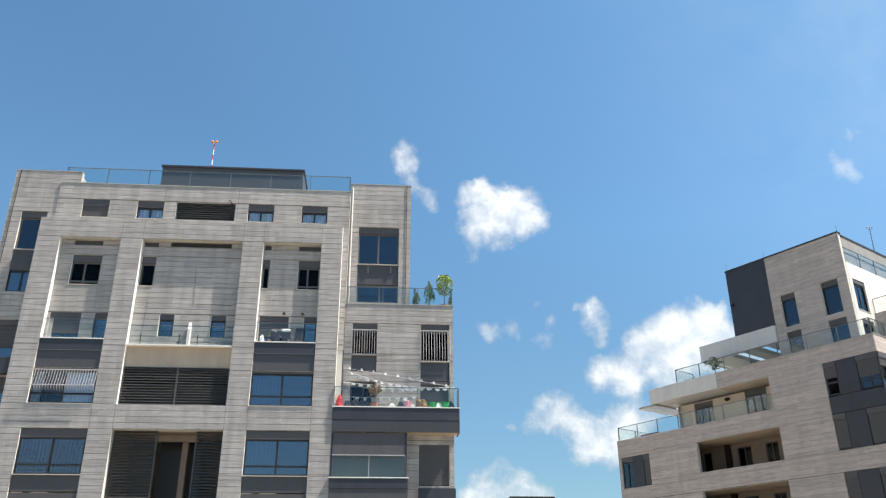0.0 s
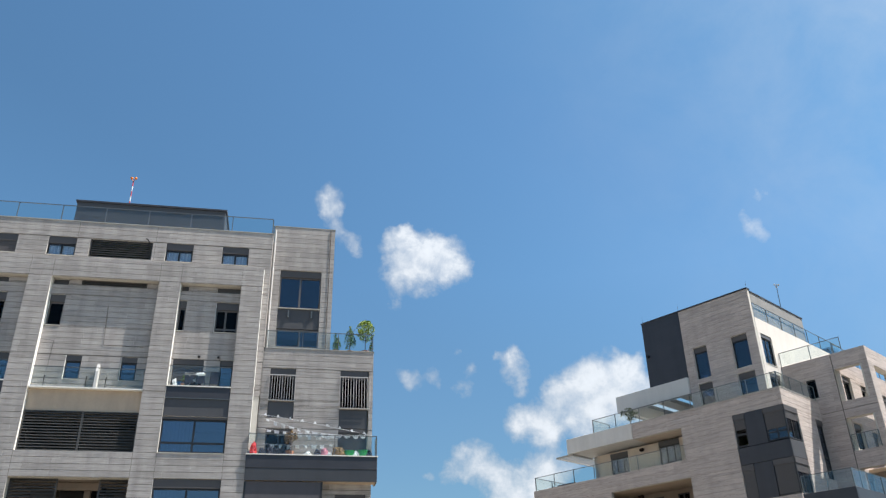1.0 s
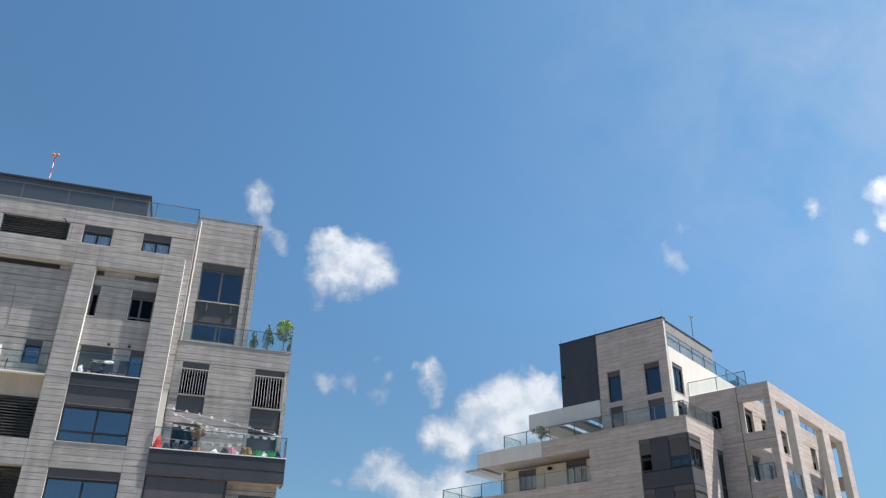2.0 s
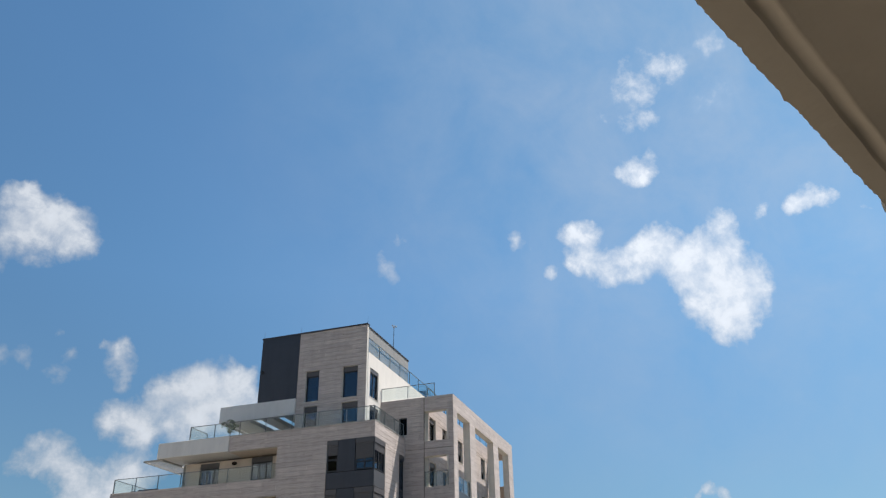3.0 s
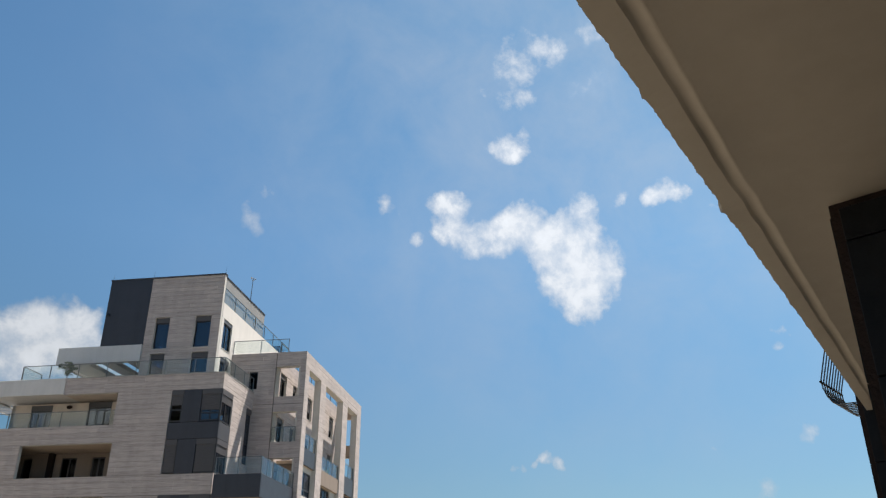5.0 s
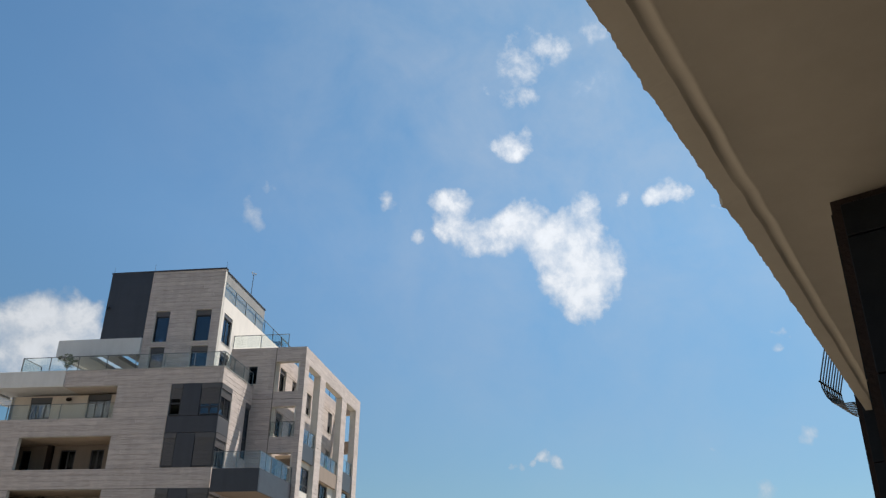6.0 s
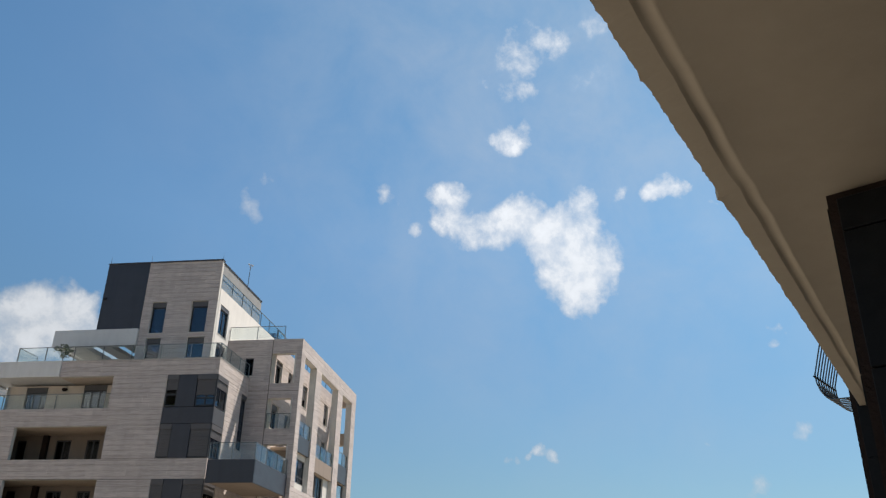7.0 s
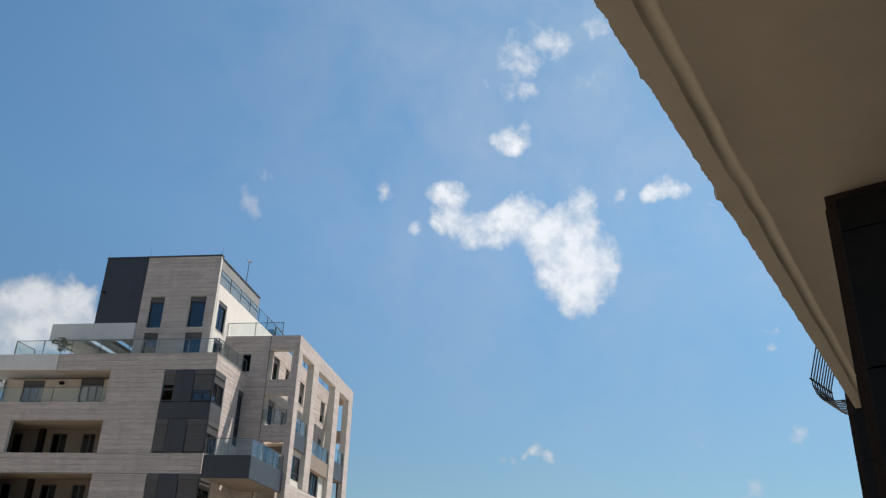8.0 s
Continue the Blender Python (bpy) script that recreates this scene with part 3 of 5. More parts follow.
def bar_cage(parent, face, a0, a1, z0, z1, bulge=0.34, rails=(0, 4)):
    """Window bars that belly outwards at their foot."""
    n = max(5, int((a1 - a0) / 0.135))
    line = [(-0.03, z1), (-0.03 - 0.4 * bulge, z1 - 0.45 * (z1 - z0)), (-bulge, z0 + 0.22 * (z1 - z0)), (-bulge, z0 + 0.08), (-0.05, z0)]
    frame_ob = None
    for k, (d, z) in enumerate([line[i] for i in rails]):
        b = bmesh.new()
        face.box(b, a0, a1, d - 0.012, d + 0.012, z - 0.02, z + 0.02)
        ob = part("bar_cage" if frame_ob is None else "cross_bar", b, BARS, parent if frame_ob is None else frame_ob, "pale bellied window bars" if frame_ob is None else "")
        frame_ob = frame_ob or ob
    for i in range(n + 1):
        a = a0 + (a1 - a0) * i / n
        b = bmesh.new()
        prev = None
        for d, z in line:
            ring = [b.verts.new(face.at(a + da, d + dd, z)) for da, dd in ((-0.010, -0.010), (0.010, -0.010), (0.010, 0.010), (-0.010, 0.010))]
            if prev:
                for j in range(4):
                    b.faces.new((prev[j], prev[(j + 1) % 4], ring[(j + 1) % 4], ring[j]))
            prev = ring
        part("bar", b, BARS, frame_ob)


# ---- ground ----
def ring_sheet(name, radii, z, mat, label, category):
    bm = bmesh.new()
    n = 64
    loops = []
    for r in radii:
        loops.append([bm.verts.new((r * math.cos(2 * math.pi * i / n), r * math.sin(2 * math.pi * i / n), z)) for i in range(n)])
    mid = bm.verts.new((0, 0, z))
    for i in range(n):
        bm.faces.new((mid, loops[0][i], loops[0][(i + 1) % n]))
    for p, q in zip(loops, loops[1:]):
        for i in range(n):
            bm.faces.new((p[i], q[i], q[(i + 1) % n], p[(i + 1) % n]))
    return solo(name, bm, mat, label, category, "structure")


ring_sheet("ground", (60, 200, 800, 2500), -0.16, EARTH, "dry open ground with sparse grass", "ground")
solo("road", box_mesh(-90, 90, 12, 22, -0.30, -0.145), ASPHALT, "grey asphalt road between the blocks", "road", "structure")
pavement = solo("pavement", box_mesh(-60, 60, -16, 12, -0.30, -0.012), PAVING, "pale paving in front of the canopy", "pavement", "structure")

# ---- apartment building A: pale stone frame, five bays wide ----
block = thing("apartment_building", pose(-8.6, 43.0, -0.16), "pale limestone apartment block with grey panels and glass balconies", "building")
ORIGIN[block] = Vector((-8.6, 43.0, -0.16))
BODY, FRAME, WING, TERRACE = Face("v", 42.6), Face("v", 42.25), Face("v", 43.45), Face("v", 42.85)
FLOORS = (4.3, 7.45, 10.65, 13.75, 16.9, 20.45)

# the wall behind the frame
body_openings = []
for a in (-16.95, -13.92, -7.71, -4.65):
    body_openings.append((a, a + 1.47, 22.16, 23.3))
body_openings.append((-11.75, -8.43, 22.16, 23.25))
slits = [(-16.99, -15.42, 20.40, 20.72), (-13.2, -12.4, 20.40, 20.72), (-11.76, -8.39, 20.44, 20.72), (-6.58, -6.19, 20.40, 20.72), (-4.67, -3.42, 20.40, 20.72)]
recess_windows = [(-16.92, -15.33, 18.08, 19.83), (-13.2, -12.42, 18.08, 19.83), (-6.58, -6.19, 18.08, 19.83), (-4.63, -3.42, 18.08, 19.83)]
balcony_windows = [(-17.5, -15.88, 14.95, 16.48), (-15.19, -14.42, 14.95, 16.48), (-11.81, -11.02, 15.2, 16.47), (-9.08, -8.28, 15.2, 16.47), (-6.5, -4.93, 14.95, 16.5), (-4.10, -3.42, 14.95, 16.5)]
bay_windows = [(a, b, lo, hi) for a, b in ((-17.65, -14.40), (-6.61, -3.38)) for lo, hi in ((4.86, 7.12), (7.96, 10.22), (11.47, 13.32))]
centre = [(-13.23, -7.74, 11.47, 13.5), (-13.23, -7.74, 4.4, 10.22)]
all_body = body_openings + slits + recess_windows + balcony_windows + bay_windows + centre
wall(block, "wall", BODY, -18.34, -1.93, -0.1, 24.27, 0.28, all_body, front=0.03)
clad(block, BODY, -18.34, -1.90, 14.6, 24.27, all_body, seed=3)
panel(block, "parapet_cap", BODY, -18.36, -1.88, -0.03, 0.34, 24.27, 24.32, SLAB)

# the frame of piers and beams, proud of that wall
frame_openings = [(-17.65, -14.40, 14.89, 20.74), (-13.23, -7.74, 14.61, 20.74), (-6.61, -3.38, 14.89, 20.74), (-13.23, -7.74, 11.47, 14.61)]
frame_openings += [(-17.65, -14.40, 13.34, 14.89), (-6.61, -3.38, 13.34, 14.89)]
frame_openings += bay_windows[0:3] + bay_windows[3:6] + centre[1:]
frame_openings += [(a, b, lo, hi) for a, b in ((-17.65, -14.40), (-6.61, -3.38)) for lo, hi in ((7.12, 7.96), (3.2, 4.86))]
wall(block, "facade_frame", FRAME, -18.88, -2.25, -0.1, 21.88, 0.355, frame_openings, front=0.03)
clad(block, FRAME, -18.88, -2.23, 3.1, 21.9, frame_openings, seed=5)
# pale sheets on the piers' sunny cheeks, sunlight put into their colour
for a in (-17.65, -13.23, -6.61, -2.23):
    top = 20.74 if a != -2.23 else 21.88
    wall(block, "pier_cheek", Face("u", a + 0.004), 42.27, 42.6, 3.0 if a == -2.23 else 11.5, top, 0.02, mat=TRIM_AND_SUN)

# open joints in the cladding beside the piers
for a in (-14.40, -13.23, -7.74, -6.61, -3.38):
    panel(block, "joint", FRAME, a - 0.008, a + 0.008, -0.006, 0.02, 20.76, 21.86, JOINT)
    panel(block, "joint", FRAME, a - 0.008, a + 0.008, -0.006, 0.02, 10.25, 11.44, JOINT)
for a in (-12.45, -8.3):
    panel(block, "joint", BODY, a - 0.008, a + 0.008, -0.006, 0.02, 21.92, 24.25, JOINT)

# pale strips added on the sunny jambs, sunlight put into their colour
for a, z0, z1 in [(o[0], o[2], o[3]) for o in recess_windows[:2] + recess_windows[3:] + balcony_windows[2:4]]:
    wall(block, "jamb_lining", Face("u", a + 0.012), 42.61, 42.73, z0, z1, 0.011, mat=TRIM_AND_SUN)
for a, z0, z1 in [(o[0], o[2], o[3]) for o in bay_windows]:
    wall(block, "jamb_lining", Face("u", a + 0.009), 42.26, 42.36, z0, z1, 0.008, mat=TRIM_AND_SUN)

# windows of the top storey
for a in (-16.95, -13.92, -7.71, -4.65):
    first = a == -16.95
    window(block, BODY, a, a + 1.47, 22.16, 23.3, box=0.42, columns=(0.5,), shut=1.0 if first else 0.0, curtain=0.0 if first else 1.0, depth=0.12, glazing=None if first else CLEAR_PANE)
louvre(block, BODY, -11.75, -8.43, 22.16, 23.25, 0.10, pitch=0.135)
for s in slits:
    panel(block, "slit_panel", BODY, s[0], s[1], 0.12, 0.16, s[2], s[3], GREY)
louvre(block, BODY, -11.76, -8.39, 20.44, 20.72, 0.07, pitch=0.09)
for w in recess_windows:
    wide = w[1] - w[0] > 1.0
    window(block, BODY, *w, box=0.42, columns=(0.45,) if wide else (), depth=0.14, rows=(0.16,) if wide else (), glazing=DARK_PANE, frame_mat=TAUPE_FRAME)
for w in balcony_windows:
    window(block, BODY, *w, box=0.30, columns=(0.5,) if w[1] - w[0] > 1 else (), depth=0.12, curtain=0.6 if w[1] - w[0] > 1 else 0.0, shut=0.75 if w[0] in (-17.5, -6.5) else 0.0)

# balconies let into the two outer bays, with dark fronts
for a0, a1 in ((-17.65, -14.40), (-6.61, -3.38)):
    railing(block, FRAME, a0 + 0.02, a1 - 0.02, 14.95, 1.05, step=4.0, posts=False)
    panel(block, "ledge", FRAME, a0 + 0.01, a1 - 0.01, -0.02, 0.18, 14.90, 14.945, TRIM_AND_SUN)
    box = panel(block, "balcony_front", FRAME, a0 + 0.01, a1 - 0.01, 0.02, 0.16, 14.30, 14.90, NAVY, "dark slate-coloured metal front")
    panel(block, "balcony_front", FRAME, a0 + 0.01, a1 - 0.01, 0.06, 0.2, 13.36, 14.26, GREY)
    panel(block, "ledge", FRAME, a0 + 0.01, a1 - 0.01, 0.0, 0.2, 14.26, 14.30, STEEL)
    panel(block, "balcony_floor", FRAME, a0 + 0.01, a1 - 0.01, 0.17, 0.37, 14.5, 14.9, SLAB)
    window(block, FRAME, a0 + 0.01, a1 - 0.01, 11.49, 13.32, box=0.12, columns=(0.5,), rows=(0.30,), depth=0.12, curtain=0.5, curtain_from=0.5 if a0 < -10 else 0.0, glazing=CLEAR_PANE if a0 < -10 else None)
    if a0 < -10:
        bar_cage(block, FRAME, a0 + 0.03, a1 - 0.03, 12.12, 13.22, bulge=0.24, rails=(0, 2))
    window(block, FRAME, a0 + 0.01, a1 - 0.01, 7.98, 10.20, box=0.42, columns=(0.5,), rows=(0.26,), depth=0.12, curtain=0.48)
    if a0 < -10:
        net = panel(block, "wire_net", FRAME, a0 + 0.04, a1 - 0.04, -0.006, 0.006, 9.72, 9.735, WIRE, "thin wire netting over the window")
        for i in range(1, 18):
            a = a0 + (a1 - a0) * i / 18
            panel(net, "wire", FRAME, a - 0.007, a + 0.007, -0.006, 0.006, 8.02, 9.72, WIRE)
        for i in range(1, 9):
            z = 8.0 + 1.72 * i / 9
            panel(net, "wire", FRAME, a0 + 0.04, a1 - 0.04, 0.008, 0.016, z - 0.006, z + 0.006, WIRE)
    panel(block, "spandrel_panel", FRAME, a0 + 0.01, a1 - 0.01, 0.06, 0.2, 7.16, 7.94, GREY)
    window(block, FRAME, a0 + 0.01, a1 - 0.01, 4.88, 7.10, box=0.42, columns=(0.5,), rows=(0.26,), depth=0.12)
    panel(block, "spandrel_panel", FRAME, a0 + 0.01, a1 - 0.01, 0.06, 0.2, 3.22, 4.84, GREY)

# the middle bay: plain upstand, louvres, deep loggia below
panel(block, "upstand", BODY, -13.22, -7.75, -0.06, 0.0, 13.5, 14.62, BEIGE, "warm beige rendered upstand")
panel(block, "ledge", BODY, -13.22, -7.75, -0.33, 0.02, 14.62, 14.68, TRIM_AND_SUN)
railing(block, Face("v", 42.38), -13.2, -7.76, 14.68, 1.08, step=6.0, posts=False)
louvre(block, BODY, -13.21, -7.76, 11.49, 13.49, -0.10, pitch=0.135, posts=(0.51,))
louvre(block, BODY, -13.21, -11.05, 4.5, 10.2, 0.10, pitch=0.15)
louvre(block, BODY, -9.15, -7.76, 4.5, 10.2, 0.10, pitch=0.15)
panel(block, "loggia_soffit", BODY, -13.2, -7.76, 0.3, 3.2, 10.22, 10.3, TAUPE)
panel(block, "loggia_pier", BODY, -10.05, -9.75, 1.3, 1.6, 4.4, 10.2, TAUPE)
# dark sheet added at the back in place of the loggia's deep shade
panel(block, "loggia_door", BODY, -11.4, -9.2, 2.2, 2.3, 4.4, 10.2, ALU)
panel(block, "loggia_beam", BODY, -11.4, -9.2, 0.9, 1.1, 9.85, 10.2, TAUPE)
for a in (-13.2, -7.9):
    panel(block, "loggia_cheek", BODY, a, a + 0.14, 0.29, 3.2, 4.4, 10.2, TAUPE)

# floors and rooms behind the openings, their shade put into the dark plaster
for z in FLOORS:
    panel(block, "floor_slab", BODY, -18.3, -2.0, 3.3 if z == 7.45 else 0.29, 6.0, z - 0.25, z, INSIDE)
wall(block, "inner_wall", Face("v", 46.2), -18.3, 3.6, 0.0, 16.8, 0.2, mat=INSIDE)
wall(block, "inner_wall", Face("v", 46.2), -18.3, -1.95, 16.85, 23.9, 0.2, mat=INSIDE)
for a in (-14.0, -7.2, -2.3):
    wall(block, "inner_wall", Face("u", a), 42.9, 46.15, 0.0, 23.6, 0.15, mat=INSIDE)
panel(block, "roof_slab", BODY, -18.3, -1.95, 0.29, 14.0, 23.66, 23.9, SLAB)

# wing beside the body, standing a little back
big = (-1.36, 1.00, 17.72, 22.45)
wall(block, "wing_wall", WING, -1.9, 1.65, 15.0, 25.27, 0.28, [big], front=0.03)
clad(block, WING, -1.88, 1.67, 17.42, 25.27, [big], seed=7)
panel(block, "parapet_cap", WING, -1.92, 1.69, -0.02, 0.34, 25.27, 25.31, SLAB)
window(block, WING, -1.36, 1.0, 20.08, 22.45, box=0.42, columns=(0.5,), depth=0.14, frame_mat=TAUPE_FRAME, glazing=DIM_PANE)
panel(block, "spandrel_panel", WING, -1.36, 1.0, 0.08, 0.2, 18.84, 20.06, GREY, "grey panel with two small lamps")
for a in (-0.75, 0.55):
    panel(block, "bracket", WING, a - 0.04, a + 0.04, -0.02, 0.08, 19.5, 19.95, STEEL)
window(block, WING, -1.36, 1.0, 17.74, 18.82, columns=(0.55,), depth=0.14, sill=False, frame_mat=TAUPE_FRAME, glazing=DIM_PANE)
side = Face("u", 1.65)
wall(block, "wing_wall", side, 43.5, 56.0, 15.0, 25.27, 0.25, front=0.03)
clad(block, Face("u", 1.67), 43.46, 50.0, 17.42, 25.27, seed=8)
cheek = Face("u", -1.90)
wall(block, "return_wall", cheek, 42.64, 56.0, 0.0, 24.27, 0.25, front=0.03)
clad(block, cheek, 42.63, 43.45, 17.42, 24.27, seed=9)
panel(block, "roof_slab", WING, -1.88, 1.6, 0.3, 12.0, 24.6, 24.8, SLAB)
wall(block, "inner_wall", Face("v", 46.2), -1.85, 1.4, 17.0, 24.5, 0.2, mat=INSIDE)
panel(block, "floor_slab", WING, -1.85, 1.4, 0.3, 2.8, 19.2, 19.45, INSIDE)
# rainwater pipe at the inner corner
bm = bmesh.new()
bmesh.ops.create_cone(bm, cap_ends=True, segments=12, radius1=0.05, radius2=0.05, depth=7.6, matrix=Matrix.Translation((-1.80, 43.40, 21.2)))
part("downpipe", bm, WHITE, block, "white downpipe")

# lower block with the planted terrace
low = [(-1.46, -0.10, 14.53, 16.28), (2.29, 3.86, 14.2, 16.30), (-1.46, -0.10, 11.3, 13.0), (2.29, 3.86, 11.3, 14.13), (-1.46, -0.10, 13.56, 14.47), (2.24, 3.83, 7.6, 9.7), (-1.9, 1.4, 7.3, 9.9), (-1.9, 1.4, 4.3, 7.0)]
wall(block, "terrace_wall", TERRACE, -1.9, 4.05, -0.1, 17.4, 0.28, low, front=0.03)
clad(block, TERRACE, -1.9, 4.07, 3.1, 17.4, low, seed=11)
panel(block, "parapet_cap", TERRACE, -1.9, 4.1, -0.03, 0.3, 17.4, 17.44, SLAB)
wall(block, "terrace_wall", Face("u", 4.05), 42.9, 56.0, -0.1, 17.4, 0.25, front=0.03)
clad(block, Face("u", 4.07), 42.88, 50.0, 5.0, 17.4, seed=12)
panel(block, "terrace_floor", TERRACE, -1.85, 3.8, 0.3, 12.0, 16.95, 17.2, SLAB)
railing(block, Face("v", 42.9), -1.8, 4.04, 17.44, 1.02, step=1.9)
railing(block, Face("u", 4.02), 42.92, 50.0, 17.44, 1.02, step=1.9)
for k, o in enumerate(low[:2]):
    window(block, TERRACE, o[0], o[1], o[2], o[3], box=0.40, columns=(0.5,), depth=0.12, glazing=DARK_PANE)
panel(block, "spandrel_panel", TERRACE, -1.46, -0.10, 0.06, 0.18, 13.58, 14.45, GREY)
panel(block, "spandrel_panel", TERRACE, 2.29, 3.86, 0.05, 0.18, 13.1, 14.12, GREY)
window(block, TERRACE, -1.46, -0.10, 11.3, 13.0, box=0.2, columns=(0.5,), depth=0.12, glazing=DARK_PANE)
window(block, TERRACE, 2.29, 3.86, 11.3, 13.08, box=0.2, columns=(0.5,), depth=0.12, shut=0.6, glazing=DARK_PANE)
window(block, TERRACE, 2.24, 3.83, 7.6, 9.7, box=0.1, depth=0.12, shut=1.0)
panel(block, "balcony_front", TERRACE, 2.2, 4.12, -0.12, -0.02, 6.4, 7.5, NAVY)
for z in FLOORS[:5]:
    panel(block, "floor_slab", TERRACE, -1.85, 3.78, 0.3, 3.2, z - 0.25, z, INSIDE)
wall(block, "inner_wall", Face("u", 1.2), 43.2, 46.15, 0.0, 16.8, 0.15, mat=INSIDE)
# balcony before it, dark faced, closed with glass on the storey below
BALC = Face("v", 42.15)
panel(block, "balcony_slab", BALC, -2.278, 4.281, 0.10, 0.72, 10.202, 11.40, BEIGE)
panel(block, "balcony_front", BALC, -2.298, 4.291, 0.0, 0.10, 10.812, 11.463, NAVY, "dark slate-coloured balcony front")
# lighter lower band: the metal's reflection is put into its colour
panel(block, "balcony_front", BALC, -2.288, 4.281, 0.012, 0.10, 10.202, 10.802, SLATE)
panel(block, "balcony_side", Face("u", 4.312), 42.252, 43.3, 0.0, 0.1, 10.202, 11.463, NAVY)
panel(block, "ledge", BALC, -2.308, 4.332, -0.03, 0.12, 11.465, 11.509, TRIM_AND_SUN)
railing(block, Face("v", 42.201), -2.258, 4.271, 11.509, 1.05, step=2.14)
railing(block, Face("u", 4.261), 42.221, 42.85, 11.463, 1.05, step=1.3)
panel(block, "sun_blind", BALC, -2.186, 1.485, 0.10, 0.14, 9.043, 10.161, BLIND, "grey outdoor blind let down")
railing(block, Face("v", 42.252), -2.197, 1.525, 7.945, 1.06, step=1.83)
for a in (-2.237, 1.525):
    panel(block, "post", BALC, a - 0.05, a + 0.05, 0.08, 0.18, 7.904, 10.172, ALU)
panel(block, "balcony_front", BALC, -2.298, 1.647, 0.0, 0.10, 7.375, 7.884, NAVY)
panel(block, "ledge", BALC, -2.319, 1.688, -0.03, 0.12, 7.886, 7.934, TRIM_AND_SUN)
panel(block, "balcony_front", BALC, -2.288, 1.637, 0.03, 0.10, 6.836, 7.355, GREY)
panel(block, "balcony_slab", BALC, -2.278, 1.627, 0.1, 0.72, 6.887, 7.701, BEIGE)
# grey sheet added behind the glass, standing in for what it reflects
panel(block, "screen_wall", BALC, -2.186, 1.485, 0.30, 0.36, 7.721, 9.023, GLASS_SHEEN, "grey sheet added behind the balcony glass as its reflection")
panel(block, "mid_rail", BALC, -2.197, 1.495, 0.06, 0.09, 9.012, 9.048, BARS)
panel(block, "post", BALC, -0.351, -0.320, 0.06, 0.09, 7.945, 9.012, BARS)

# wing at the other end
END_WING = Face("v", 42.66)
lw = [(-20.18, -18.78, 17.6, 22.44), (-20.16, -18.63, 13.9, 16.0), (-20.16, -18.63, 10.8, 12.9)]
wall(block, "wing_wall", END_WING, -20.94, -17.30, -0.1, 25.0, 0.28, lw, front=0.03)
clad(block, END_WING, -20.96, -17.30, 5.0, 25.02, lw, seed=13)
panel(block, "parapet_cap", END_WING, -20.99, -17.30, -0.02, 0.34, 25.02, 25.06, SLAB)
window(block, END_WING, -20.18, -18.78, 20.1, 22.44, box=0.42, depth=0.14, frame_mat=TAUPE_FRAME, glazing=DIM_PANE)
panel(block, "spandrel_panel", END_WING, -20.18, -18.78, 0.07, 0.2, 18.85, 20.08, GREY)
window(block, END_WING, -20.18, -18.78, 17.6, 18.83, columns=(0.5,), depth=0.14, sill=False)
window(block, END_WING, -20.16, -18.63, 13.9, 16.0, box=0.3, depth=0.14, shut=0.7)
window(block, END_WING, -20.16, -18.63, 10.8, 12.9, box=0.3, depth=0.14, shut=0.3)
panel(block, "balcony_front", END_WING, -20.99, -18.63, -0.35, 0.0, 13.0, 13.85, NAVY)
wall(block, "wing_wall", Face("b", -20.95), 42.77, 56.0, -0.1, 25.0, 0.25)
wall(block, "return_wall", Face("u", -17.32), 43.0, 56.0, 24.0, 24.62, 0.25)
wall(block, "rear_wall", Face("v", 56.0), -21.3, 4.05, -0.1, 17.4, 0.25)
wall(block, "rear_wall", Face("v", 56.0), -21.3, 1.65, 17.4, 24.4, 0.25)
wall(block, "inner_wall", Face("v", 46.2), -21.0, -18.4, 0.0, 24.5, 0.2, mat=INSIDE)
for z in FLOORS:
    panel(block, "floor_slab", END_WING, -21.0, -18.4, 0.3, 2.7, z - 0.25, z, INSIDE)
panel(block, "roof_slab", END_WING, -20.89, -17.30, 0.3, 12.0, 24.6, 24.8, SLAB)

# on the roof: glass rail and a low clad room with a dark cap
railing(block, Face("v", 42.72), -18.2, -1.95, 24.32, 1.02, step=2.35)
railing(block, Face("b", -18.2), 42.75, 46.0, 24.32, 1.02, step=3.2)
railing(block, Face("u", -1.97), 42.75, 46.0, 24.32, 1.02, step=2.2)
ROOM = Face("v", 44.5)
panel(block, "roof_room", ROOM, -13.42, -4.92, 0.0, 5.0, 23.9, 26.60, GREY, "low grey-clad roof room")
panel(block, "room_cap", ROOM, -13.5, -4.84, -0.08, 5.08, 26.60, 26.72, NAVY)


# ---- apartment building B: stepped terraces, open frame ----
TURN_B = -57.69
tower = thing("apartment_building", pose(0, 0, -0.16, 0, 0, TURN_B) @ Matrix.Translation((-29.0, 52.0, 0)), "stepped limestone apartment block with a dark penthouse and glass terraces", "building")
ORIGIN[tower] = Vector((-29.0, 52.0, -0.16))
FB, PB, GB = Face("v", 47.26), Face("v", 49.75), Face("v", 52.42)
SB, SP, SG = Face("u", -21.15), Face("u", -23.04), Face("u", -17.56)

holes = [(-34.25, -28.02, 10.17, 12.2), (-34.25, -28.02, 7.1, 8.95), (-24.52, -21.15, 10.2, 15.4), (-24.52, -21.15, 4.0, 8.98), (-40.95, -38.35, 9.85, 12.06), (-40.95, -38.35, 6.75, 8.96)]
wall(tower, "wall", FB, -41.2, -21.2, -0.1, 13.33, 0.28, holes, front=0.03)
clad(tower, FB, -41.21, -21.15, 4.5, 13.34, holes, seed=21)
wall(tower, "wall", FB, -28.18, -21.2, 13.33, 15.4, 0.28, holes, front=0.03)
clad(tower, FB, -28.18, -21.15, 13.34, 15.4, holes, seed=22)
